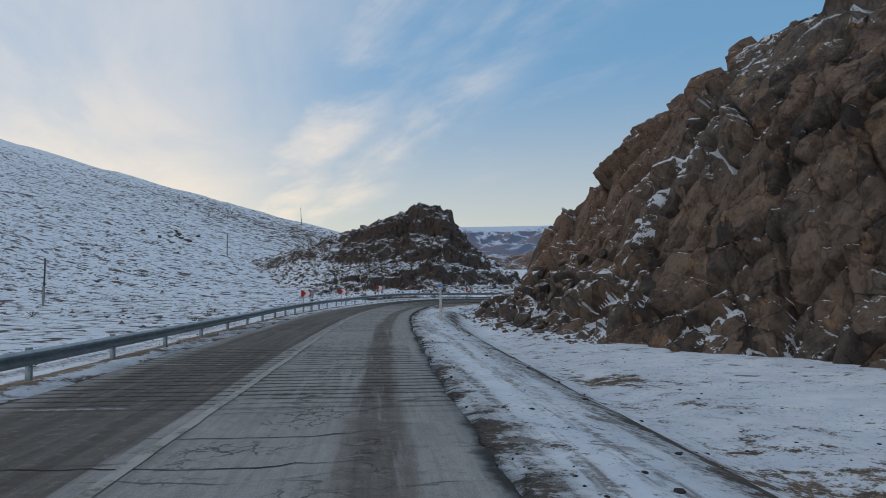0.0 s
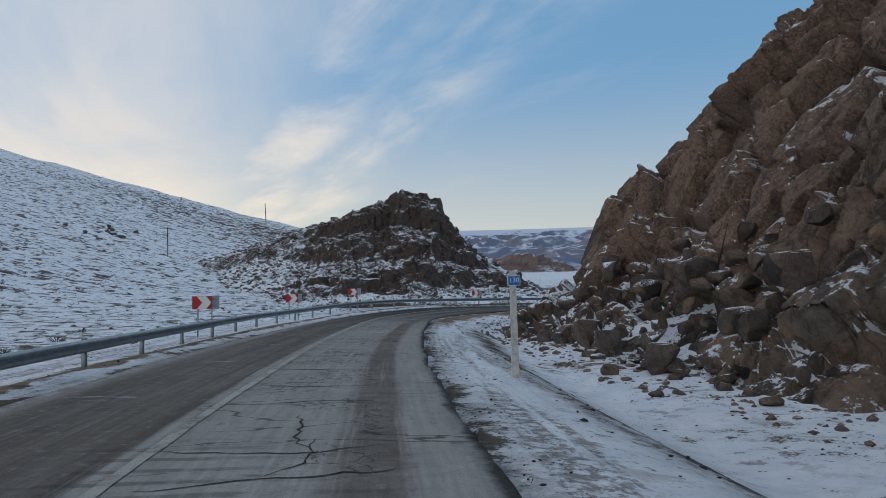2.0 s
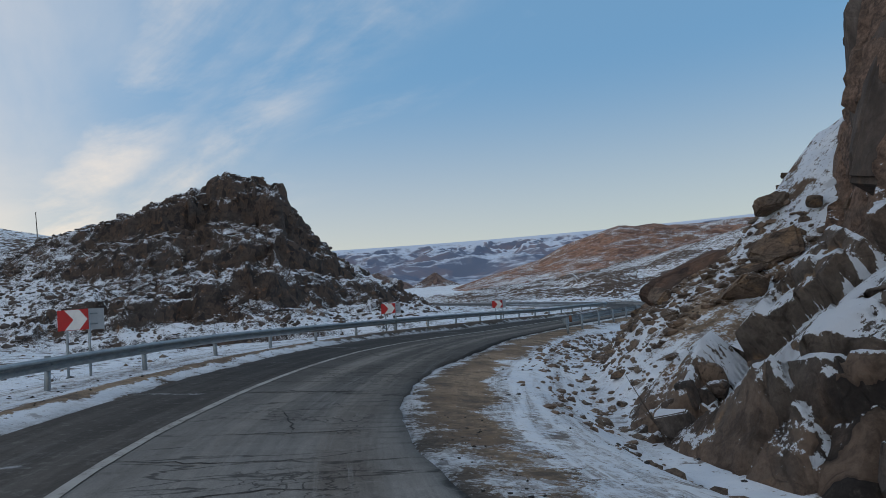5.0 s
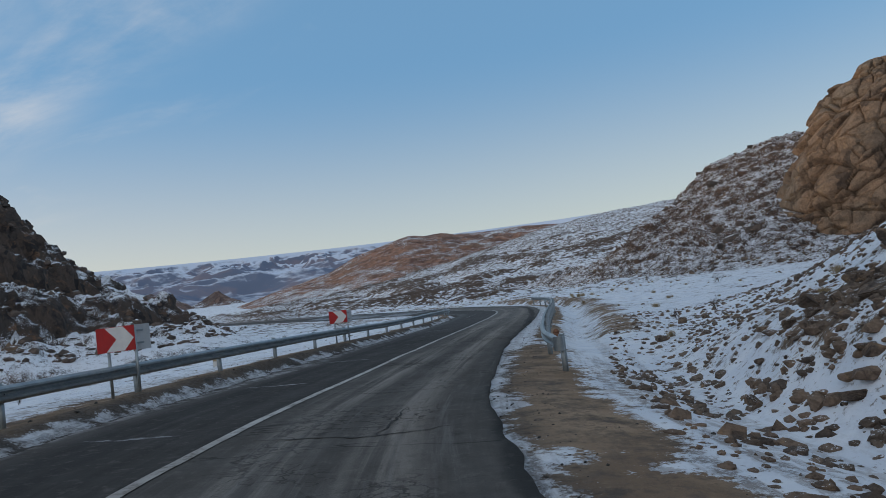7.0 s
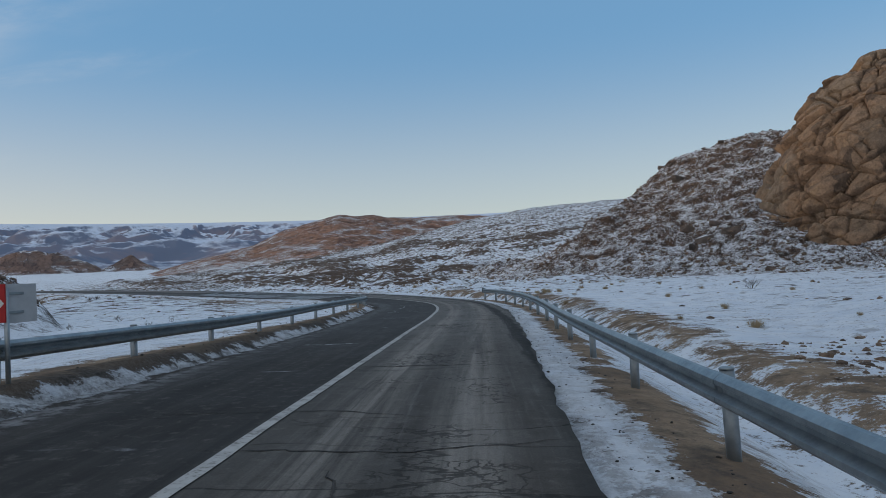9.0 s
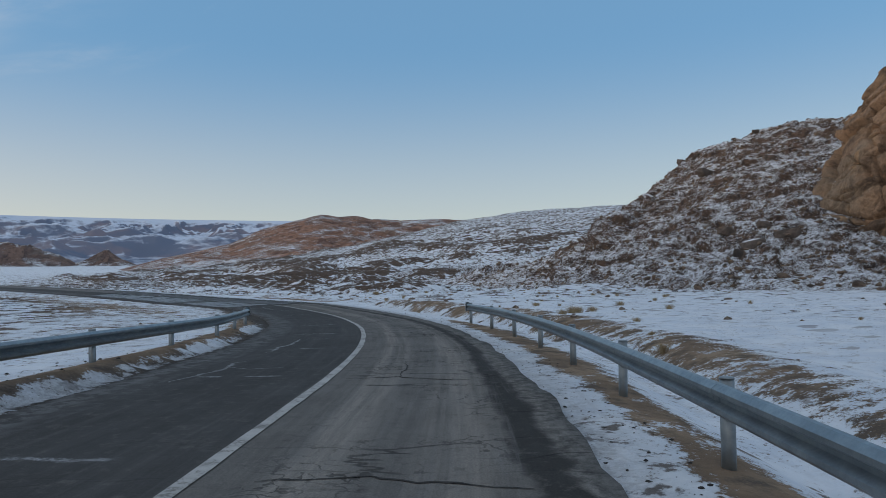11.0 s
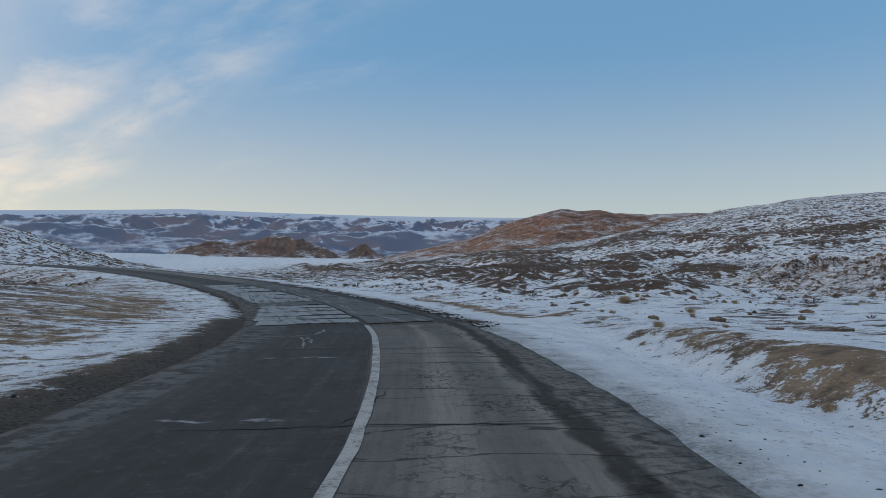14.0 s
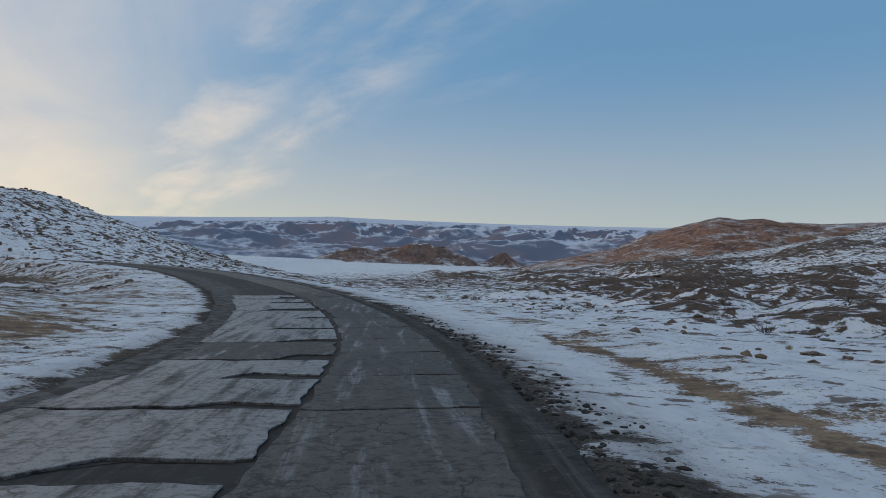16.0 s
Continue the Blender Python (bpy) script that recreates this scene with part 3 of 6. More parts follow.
SIGN_BACK = plain_material("sign_back_grey", (0.50, 0.52, 0.54), (0.42, 0.44, 0.46), 3.0, 0.55)
SIGN_BLUE = plain_material("sign_blue", (0.03, 0.16, 0.50), (0.03, 0.18, 0.54), 5.0, 0.45)
WHITEWASH = plain_material("whitewashed_concrete", (0.62, 0.61, 0.58), (0.50, 0.49, 0.47), 6.0, 0.85, 0.0, 0.5, 0.006, (0.36, 0.34, 0.32))
WOOD = plain_material("weathered_pole_wood", (0.06, 0.05, 0.045), (0.10, 0.085, 0.07), 5.0, 0.85)
CONCRETE = plain_material("grey_concrete", (0.22, 0.21, 0.20), (0.30, 0.29, 0.27), 4.0, 0.9)
STRAW = plain_material("dry_grass", (0.42, 0.33, 0.20), (0.29, 0.215, 0.125), 3.0, 0.9)
SCRUB = plain_material("dark_scrub", (0.07, 0.055, 0.045), (0.12, 0.09, 0.065), 3.0, 0.9)


def patch_material(name, frost):
    """Broken asphalt with frost and dust rubbed along the lane."""
    m, nt, bsdf = material(name)
    pos = node(nt, "ShaderNodeTexCoord").outputs["Object"]
    drawn = node(nt, "ShaderNodeMapping", {"Vector": pos, "Rotation": (0, 0, radians(4)), "Scale": (2.4, 0.24, 1.0)}).outputs[0]
    n1, n2, n3 = noise_tex(nt, pos, 0.8, 6.0, 0.65), noise_tex(nt, drawn, 1.1, 8.0, 0.68, 0.4), noise_tex(nt, pos, 40.0, 3.0, 0.7)
    tone = ramp(nt, node(nt, "ShaderNodeObjectInfo").outputs["Random"], 0.0, 1.0)
    colour = mix(nt, n1, mix(nt, tone, (0.032, 0.028, 0.025), (0.085, 0.076, 0.067)), (0.130, 0.118, 0.105))
    colour = mix(nt, ramp(nt, n2, 0.56 - frost, 0.78 - frost, 0.0, 0.85), colour, (0.275, 0.280, 0.290))
    colour = mix(nt, ramp(nt, n3, 0.3, 0.6, 0.4, 0.0), colour, (0.03, 0.03, 0.03))
    dirt = noise_tex(nt, pos, 6.0, 7.0, 0.74, 0.4)
    colour = mix(nt, ramp(nt, dirt, 0.52, 0.40, 0.0, 0.75), colour, (0.022, 0.020, 0.018))
    colour = mix(nt, ramp(nt, dirt, 0.58, 0.70, 0.0, 0.5), colour, (0.20, 0.20, 0.20))
    bent = node(nt, "ShaderNodeVectorMath", {0: pos, 1: node(nt, "ShaderNodeTexNoise", {"Vector": pos, "Scale": 1.8, "Detail": 5.0}).outputs["Color"]}, operation="ADD").outputs[0]
    fissure = maths(nt, "MULTIPLY", ramp(nt, node(nt, "ShaderNodeTexVoronoi", {"Vector": bent, "Scale": 0.9}, feature="DISTANCE_TO_EDGE").outputs["Distance"], 0.022, 0.006), ramp(nt, n1, 0.42, 0.56))
    colour = mix(nt, maths(nt, "MULTIPLY", fissure, 0.85), colour, (0.015, 0.014, 0.013))
    put(nt, bsdf, colour, ramp(nt, n2, 0.60 - frost, 0.74 - frost, 0.62, 0.40), maths(nt, "ADD", n1, maths(nt, "MULTIPLY", n3, 0.2)), 0.5, 0.02)
    return m


PATCH, PATCH_ICY = patch_material("worn_asphalt_patch", 0.06), patch_material("frosted_asphalt_patch", 0.23)
FROST = plain_material("packed_frost", (0.27, 0.275, 0.28), (0.16, 0.163, 0.167), 5.0, 0.7, 0.0, 0.4, 0.01, (0.105, 0.103, 0.10))
TAR = plain_material("black_tar_gravel", (0.030, 0.028, 0.027), (0.065, 0.060, 0.055), 6.0, 0.85, 0.0, 0.8, 0.02)


# ---- lattice noise over arrays of points ----
def lattice(i, j, k, seed):
    n = (i.astype(np.int64) * 73856093 ^ j.astype(np.int64) * 19349663 ^ k.astype(np.int64) * 83492791 ^ seed * 2654435761) & 0xFFFFFFFF
    n = ((n ^ (n >> 13)) * 1274126177) & 0xFFFFFFFF
    n = ((n ^ (n >> 16)) * 2246822519) & 0xFFFFFFFF
    return ((n ^ (n >> 15)) & 0xFFFFFF) / float(0x1000000)


def value_noise(p, seed):
    q = np.floor(p)
    f = p - q
    f = f * f * (3 - 2 * f)
    i, j, k = (q[:, n].astype(np.int64) for n in range(3))
    out = 0
    for a in (0, 1):
        for b in (0, 1):
            for c in (0, 1):
                w = (f[:, 0] if a else 1 - f[:, 0]) * (f[:, 1] if b else 1 - f[:, 1]) * (f[:, 2] if c else 1 - f[:, 2])
                out = out + w * lattice(i + a, j + b, k + c, seed)
    return out * 2 - 1


def fractal(p, octaves, seed, gain=0.5):
    out, amp, total = 0, 1.0, 0.0
    for n in range(octaves):
        out = out + amp * value_noise(p * 2.03**n + 17.3 * n, seed + n)
        total, amp = total + amp, amp * gain
    return out / total


def blocks(p, seed):
    """Jointed rock: for each point a height that is a tilted plane on every cell, and the distance to the cell's joint."""
    q = np.floor(p).astype(np.int64)
    best, second = np.full(len(p), 9e9), np.full(len(p), 9e9)
    near = np.zeros((len(p), 3))
    cell = np.zeros((len(p), 3), np.int64)
    for a in (-1, 0, 1):
        for b in (-1, 0, 1):
            for c in (-1, 0, 1):
                i, j, k = q[:, 0] + a, q[:, 1] + b, q[:, 2] + c
                at = np.stack([i + lattice(i, j, k, seed), j + lattice(i, j, k, seed + 1), k + lattice(i, j, k, seed + 2)], 1)
                d = ((at - p) ** 2).sum(1)
                closer = d < best
                second = np.where(closer, best, np.minimum(second, d))
                best = np.where(closer, d, best)
                near[closer], cell[closer] = at[closer], np.stack([i, j, k], 1)[closer]
    rnd = [lattice(cell[:, 0], cell[:, 1], cell[:, 2], seed + 3 + n) * 2 - 1 for n in range(4)]
    plane = ((p - near) * np.stack(rnd[1:], 1)).sum(1)
    return rnd[0] * 0.8 + plane * 1.3, np.sqrt(second) - np.sqrt(best)


def smooth(x, lo, hi):
    t = np.clip((x - lo) / (hi - lo), 0, 1)
    return t * t * (3 - 2 * t)


# ---- the road's line: x, y, z of its middle, from behind the camera to the far bend ----
ROAD = np.array([
    (9.6, -59.0, 1.0), (5.0, -29.4, 0.85), (0.4, 0.2, 0.64), (-1.9, 14.8, 0.50), (-4.1, 29.9, 0.44), (-5.9, 44.8, 0.33), (-7.0, 59.5, 0.20),
    (-7.3, 74.1, 0.10), (-5.9, 82.4, 0.13), (-3.0, 90.6, 0.13), (1.0, 98.3, 0.0), (5.8, 104.8, -0.19), (13.2, 113.9, -0.39), (21.0, 123.4, -0.62),
    (28.5, 132.3, -0.73), (34.5, 140.3, -0.86), (39.5, 148.7, -0.98), (43.5, 157.8, -1.09), (46.2, 167.3, -1.06), (47.7, 175.1, -0.98),
    (48.4, 186.0, -1.0), (48.2, 196.0, -0.9), (46.5, 207.0, -0.6), (43.0, 220.0, -0.1), (37.0, 235.0, 0.5), (29.0, 250.0, 1.1), (18.0, 263.0, 1.6),
    (4.0, 275.0, 1.9), (-14.0, 286.0, 2.0)])
BANK = ((0, -0.010), (90, -0.014), (104, -0.031), (133, -0.051), (150, -0.077), (166, -0.044), (190, -0.012), (215, 0.0), (245, 0.022), (300, 0.03), (380, 0.0))


def spline(points, step):
    """A Catmull-Rom curve through the points, sampled evenly."""
    pts = np.vstack([2 * points[0] - points[1], points, 2 * points[-1] - points[-2]])
    out = []
    for n in range(len(points) - 1):
        a, b, c, d = pts[n : n + 4]
        t = np.linspace(0, 1, 24, endpoint=False)[:, None]
        out.append(0.5 * (2 * b + (c - a) * t + (2 * a - 5 * b + 4 * c - d) * t**2 + (3 * b - a - 3 * c + d) * t**3))
    dense = np.vstack(out + [points[-1:]])
    run = np.r_[0, np.cumsum(np.linalg.norm(np.diff(dense[:, :2], axis=0), axis=1))]
    s = np.arange(0, run[-1], step)
    return s, np.stack([np.interp(s, run, dense[:, n]) for n in range(dense.shape[1])], 1)


RS, RP = spline(ROAD, 0.5)
RT = np.gradient(RP[:, :2], axis=0)
RT /= np.linalg.norm(RT, axis=1)[:, None]
RN = np.stack([RT[:, 1], -RT[:, 0]], 1)
RB = np.interp(RS, *np.array(BANK).T)


def to_road(x, y):
    """Distance along the road, distance to the right of its middle, and the height of the road's plane there."""
    p = np.stack([np.ravel(x), np.ravel(y)], 1)
    s, lat, z = np.empty(len(p)), np.empty(len(p)), np.empty(len(p))
    for a in range(0, len(p), 20000):
        q = p[a : a + 20000]
        n = ((q[:, None, :] - RP[None, ::4, :2]) ** 2).sum(2).argmin(1) * 4
        for reach in (2, 1):
            opts = np.clip(n[:, None] + np.arange(-reach, reach + 1), 0, len(RP) - 1)
            n = opts[np.arange(len(q)), ((q[:, None, :] - RP[opts][:, :, :2]) ** 2).sum(2).argmin(1)]
        off = q - RP[n, :2]
        along = np.clip((off * RT[n]).sum(1), -0.5, 0.5)
        s[a : a + 20000] = RS[n] + along
        lat[a : a + 20000] = (off * RN[n]).sum(1)
        z[a : a + 20000] = RP[n, 2] + RB[n] * np.clip(lat[a : a + 20000], -7, 5.5)
    shape = np.shape(x)
    return s.reshape(shape), lat.reshape(shape), z.reshape(shape)


def lane_edges(s):
    left = np.interp(s, (0, 120, 138, 150, 160, 172, 200, 212, 245, 256, 268, 400), (-3.1, -3.0, -2.5, -2.5, -3.0, -3.4, -3.55, -3.85, -4.0, -4.3, -4.8, -4.9))
    right = np.interp(s, (0, 132, 141, 147, 154, 166, 176, 190, 207, 225, 241, 246.5, 249, 252.5, 400), (3.95, 3.9, 3.2, 3.25, 3.8, 3.5, 3.3, 3.72, 3.58, 3.35, 3.3, 3.14, 2.97, 2.9, 2.85))
    return left, right


# how far the painted line strays from the middle of the road
LINE_OFF = ((0, 0.0), (70, 0.3), (85, 0.38), (95, 0.3), (104, 0.28), (118, 0.1), (130, -0.1), (140, -0.2), (146, -0.27), (152, -0.31), (157, -0.22), (162, 0.0), (180, 0.0), (205, 0.0), (225, -0.08), (230, -0.12), (237, -0.03), (242, -0.1), (247, -0.26), (252.5, -0.32))


# ---- large relief ----
def interp(x, pairs):
    a = np.array(pairs)
    return np.interp(x, a[:, 0], a[:, 1])


def relief(x, y):
    """The valley, the western slope, the eastern hillside and the plain that rises to the mountains."""
    far = np.hypot(x - 45, y - 170)
    z = -0.95 + 0.030 * np.maximum(far - 190, 0) * smooth(y, 150, 330)
    west = 7.2 + 0.148 * (np.minimum(y, 268) - 127) + 0.285 * (-71 - x)
    west = west * (1 - smooth(y, 268, 330)) * smooth(y, -120, 60)
    z = z + 3.0 * np.log1p(np.exp(np.clip(west / 3.0, -30, 30))) * smooth(-x, 14, 34)
    z = z + 0.6 * smooth(-x, 10, 40)
    z = z + 16.5 * np.exp(-(((x + 31) / np.where(x < -31, 60.0, 40.0)) ** 2) - ((y - 336) / 38) ** 2)
    z = z + 1.5 * np.exp(-(((x - 24) / 9) ** 2) - ((y - 196) / 16) ** 2)
    p, q = (x + y) / 1.41421, (x - y) / 1.41421
    ridge = interp(q, ((-320, 0), (-280, 3), (-200, 9), (-155, 17), (-105, 28.5), (-80, 31.5), (-40, 34), (40, 35), (200, 32)))
    z = z + ridge * smooth(p, 215, 475) * (1 - 0.7 * smooth(p, 480, 700))
    z = z + hummocks(x, y)
    return z


def hummocks(x, y):
    """Low rocky swells at the foot of the eastern ridge and left of the far road."""
    flat = np.stack([np.ravel(x) * 0.8, np.ravel(y) * 1.25, 0 * np.ravel(x)], 1)
    h = np.maximum(fractal(flat / 13.0, 4, 131) - 0.02, 0).reshape(np.shape(x))
    field = smooth(x, 58, 72) * (1 - smooth(x, 150, 240)) * smooth(y, 168, 190) * (1 - smooth(y, 380, 520))
    field = field + 0.5 * (1 - smooth(x, 26, 34)) * smooth(x, -60, -20) * smooth(y, 186, 200) * (1 - smooth(y, 260, 300))
    return 4.0 * h * field


def eastern_hill(x, y):
    crest = interp(y, ((60, 6), (130, 9), (148, 14), (158, 22), (165, 26.4), (172, 26.6), (181, 26.8), (189, 25.6), (196, 24.4), (200, 22.2), (204, 19.2), (209, 15.2), (216, 9), (226, 3), (240, 0)))
    foot = 93 + 0.12 * (y - 160)
    t = np.clip((x - foot) / (141 - foot), 0, 1.6)
    return crest * (np.minimum(t, 1) ** 1.15 + 0.04 * np.maximum(t - 1, 0)) * smooth(y, 70, 130)


RIDGE = ((-95, 3), (-75, 6.5), (-53, 10.2), (-46, 12.3), (-38.8, 15.0), (-30, 17.4), (-25.6, 18.7), (-22.2, 20.0), (-16.8, 21.6), (-15.6, 23.2), (-13.5, 23.7), (-11.6, 23.0),
         (-9.4, 22.7), (-8.6, 21.7), (-6.1, 21.2), (-5.3, 18.0), (-3.5, 16.2), (-1.8, 14.0), (0.6, 10.3), (4, 8.0), (7.4, 5.8), (12.8, 2.7), (18.5, -1.0), (22, -2))


def rock_hill(x, y):
    """The craggy hill: a ridge line, a front of buttresses and steps, and a back slope."""
    flat = np.stack([np.ravel(x) / 7.0, np.ravel(y) / 30.0, 0 * np.ravel(x)], 1)
    jut = 3.2 * fractal(flat, 3, 431).reshape(np.shape(x)) * smooth(y, 134, 144) * (1 - smooth(y, 163, 169))
    front = interp(y + jut, ((130, -0.06), (136, 0.0), (143, 0.15), (150, 0.32), (156, 0.47), (162, 0.66), (166, 0.90), (170, 1.0), (178, 0.87), (205, 0.2), (220, -0.05)))
    h = interp(x + (170 - y) * 0.05, RIDGE) * front
    step = h / 5.6 + 0.8 * fractal(np.stack([np.ravel(x) / 16.0, np.ravel(y) / 16.0, 0 * np.ravel(x)], 1), 2, 441).reshape(np.shape(x))
    part_up = step - np.floor(step)
    return h + 5.6 * (smooth(part_up, 0.30, 0.62) - part_up) * 0.62 * smooth(x, -44, -24) * smooth(h, 0.5, 3.0) * (1 - smooth(front, 0.80, 0.93))


BASE = np.array([(24, 8), (18, 20), (14.2, 27), (11, 34), (8.4, 42), (6.6, 50), (4.9, 57), (3.5, 64), (2.5, 72), (2.0, 80), (2.9, 87), (6.2, 93.5), (12.0, 101), (20.0, 109), (36, 122)], float)
PROFILE = ((0, 0), (3, 1.3), (6, 3.6), (7.5, 6.0), (9, 8.9), (12, 13.9), (15, 16.9), (22, 22.0), (35, 26.4), (60, 30.4))


def cliff_height(y, run):
    steep = interp(y, ((20, 0.50), (36, 0.55), (48, 0.85), (60, 1.0)))
    tall = interp(y, ((0, 0.60), (30, 0.71), (38, 0.82), (48, 1.0), (58, 1.03), (79, 1.02), (82.5, 0.88), (86, 0.66), (90, 0.42), (96, 0.26), (104, 0.15), (112, 0.06), (125, 0.0)))
    ledge = 2.4 * interp(y, ((73, 0), (79, 1), (90, 1)))
    run = run - ledge * interp(run, ((10.1, 0), (12.6, 1), (60, 1)))
    return interp(run / steep, PROFILE) * tall


def cliff_run(x, y):
    """How far a place lies behind the foot of the cliff."""
    foot = np.interp(y, BASE[:, 1], BASE[:, 0], left=30, right=60)
    return x - foot


def ground_height(x, y):
    s, lat, zr = to_road(x, y)
    flat = np.stack([np.ravel(x), np.ravel(y), 0 * np.ravel(x)], 1)
    rough = (0.35 * fractal(flat / 13.0, 4, 11) + 0.10 * fractal(flat / 2.6, 3, 21)).reshape(np.shape(x))
    z = relief(x, y)
    hill = rock_hill(x, y) - 2.2 - 2.6 * smooth(rock_hill(x, y), 3.0, 7.0)
    east = eastern_hill(x, y)
    z = np.maximum(z, np.where((x < 22) & (y > 128) & (y < 222) & (x > -97), hill, -99))
    z = z + np.where(east > 0.8, east - 0.8, 0) * 0.9
    run = cliff_run(x, y)
    inside = smooth(run, 0.0, 4.0) * smooth(y, 8, 14)
    sunk = smooth(y, 82, 88)
    z = np.where(inside > 0, np.maximum(z, -1.0 + cliff_height(y, np.maximum(run - 2.2 * (1 - sunk), 0)) * (0.8 + 0.2 * sunk) * inside * (0.25 + 0.75 * smooth(y, 40, 56))), z)
    z = z + 1.4 * smooth(run, -0.8, 2.6) * smooth(y, 79, 85) * (1 - smooth(y, 91, 106)) * (1 - 0.5 * smooth(run, 10, 22))
    big = np.hypot(x - 20, y - 120)
    z = z + rough * (1 + smooth(big, 60, 260) * 2.5)
    # banks and ditches beside the road
    left, right = lane_edges(s)
    side = np.where(lat > 0, lat - right, left - lat)
    seg_a, seg_b, seg_c = 1 - smooth(s, 128, 142), smooth(s, 128, 142) * (1 - smooth(s, 168, 180)), smooth(s, 168, 180)
    wide = np.where(lat > 0, 2.4 + 0 * s, 3.2)
    w = smooth(side, wide, wide + np.where(lat > 0, 3.5, 6.0))
    verge = zr - 0.05 - 0.10 * smooth(side, 0.5, 2.6) + 0.10 * rough * smooth(side, 0.3, 1.5)
    verge = verge + np.where(lat < 0, 0.10 * np.exp(-(((side - 0.9) / 0.5) ** 2)) * (1 - smooth(s, 222, 236)), 0.0)
    verge = verge + np.where(lat < 0, np.interp(s, (120, 150, 160, 167, 185, 200, 300), (0.0, 0.08, 0.12, 0.25, 0.27, 0.20, 0.10)) * smooth(side, 0.1, 1.2), 0.0)
    z = verge * (1 - w) + z * w
    r = np.where(lat > 0, side, -9.0)
    z = z - 0.45 * seg_a * np.exp(-(((r - 4.2) / 1.6) ** 2))
    z = z - 0.55 * seg_b * np.exp(-(((r - 4.4) / 1.3) ** 2))
    shift = 0.9 * smooth(s, 203, 218)
    z = z - 0.45 * seg_c * (1 - smooth(s, 246, 253)) * np.exp(-(((r - shift - 2.7) / 0.8) ** 2)) + 0.22 * seg_c * np.exp(-(((r - shift - 5.0) / 1.4) ** 2))
    under = smooth(-side, -0.05, 0.6)
    z = np.where(side < 0.6, np.minimum(z, zr - 0.05 - 0.25 * under), z)
    return z, s, lat, side


def soil_cover(s, lat, side, x, y):
    seg_a, seg_b, seg_c = 1 - smooth(s, 128, 142), smooth(s, 128, 142) * (1 - smooth(s, 168, 180)), smooth(s, 168, 180)
    r = np.where(lat > 0, side, -9.0)
    l = np.where(lat < 0, side, -9.0)
    bump = lambda v, mid, half: np.exp(-(((v - mid) / half) ** 2))
    soil = 0.33 + 0 * s
    soil = soil + seg_a * (0.30 * bump(r, 0.0, 0.25) + 0.04 * bump(r, 0.9, 0.7) + 0.24 * bump(r, 3.1, 0.6) - 0.08 * bump(r, 1.7, 0.6) + 0.12 * (1 - 0.8 * smooth(s, 98, 108)) * bump(r, 6.0, 3.0))
    soil = soil + seg_b * (0.44 * bump(r, 1.05, 0.85) - 0.26 * bump(r, 3.5, 0.9) + 0.06 * bump(r, 7, 2.5))
    ripple = fractal(np.stack([np.ravel(s) / 1.3, np.ravel(lat) / 3.0, 0 * np.ravel(s)], 1), 3, 151).reshape(np.shape(s))
    soil = soil - 0.30 * smooth(s, 136, 146) * (1 - smooth(s, 196, 206)) * smooth(ripple, 0.06, 0.26) * bump(r, 1.7, 1.1)
    shift = 0.9 * smooth(s, 203, 218)
    soil = soil + seg_c * (1 - 0.45 * smooth(s, 246, 253)) * ((0.40 * bump(r, 1.25, 0.55) - 0.10 * bump(r, 0.35, 0.3)) * (1 - smooth(s, 226, 231)) + 0.25 * bump(r - shift, 4.2, 1.3))
    soil = soil + 0.36 * smooth(s, 154, 162) * (1 - smooth(s, 196, 212)) * bump(l, 1.75, 0.75)
    late = smooth(s, 163, 170) * (1 - smooth(s, 186, 196))
    soil = soil + 0.45 * bump(l, 0.0, 0.28) + 0.42 * smooth(s, 226, 240) * (1 - smooth(s, 254, 261)) * bump(l, 0.35, 0.75) + 0.09 * smooth(s, 254, 260) * (1 - smooth(s, 272, 282)) * bump(l, 5.0, 2.8) - 0.26 * bump(l, 0.45, 0.25) * (1 - smooth(s, 205, 230)) * (1 - 0.85 * smooth(s, 150, 160)) + 0.46 * bump(l, 1.15, 0.45) * (1 - smooth(s, 228, 236)) + 0.16 * late * bump(l, 1.2, 0.4)
    soil = soil + smooth(s, 205, 230) * (0.08 * bump(l, 1.5, 1.2) + 0.13 * bump(l, 4.5, 2.2) + 0.11 * bump(l, 10.0, 5.0))
    soil = soil + 0.115 * smooth(-x, 14, 24) * (1 - smooth(y, 240, 270)) + 0.055 * np.exp(-(((x + 32) / 45) ** 2) - ((y - 325) / 48) ** 2) + 0.10 * smooth(s, 225, 250) * smooth(np.abs(lat), 8, 14) * (1 - smooth(np.abs(lat), 60, 110))
    soil = soil + 0.08 * smooth(np.hypot(x - 45, y - 170), 90, 200) * (1 - smooth(np.hypot(x - 45, y - 170), 420, 600)) * smooth(x, 20, 60)
    soil = soil + 0.13 * smooth(hummocks(x, y), 0.3, 1.0)
    p, q = (x + y) / 1.41421, (x - y) / 1.41421
    soil = soil + 0.085 * smooth(p, 215, 260) * (1 - smooth(np.hypot(x, y), 600, 800)) * smooth(q, -300, -220)
    run = cliff_run(x, y)
    soil = soil + 0.04 * bump(run, -1.8, 1.3) * smooth(y, 18, 26) * (1 - smooth(y, 60, 72))
    soil = soil + 0.30 * smooth(s, 246, 254) * bump(r, 0.1, 0.5) + 0.09 * smooth(s, 240, 252) * bump(r, 0.9, 0.7) + 0.30 * smooth(s, 253, 258) * (1 - smooth(s, 270, 276)) * bump(r, 3.6, 0.5) + 0.12 * smooth(run, 1.0, 3.0) * smooth(y, 76, 84) * (1 - smooth(y, 95, 104)) * (1 - 0.6 * smooth(run, 10, 24))
    return np.clip(soil, 0, 1)


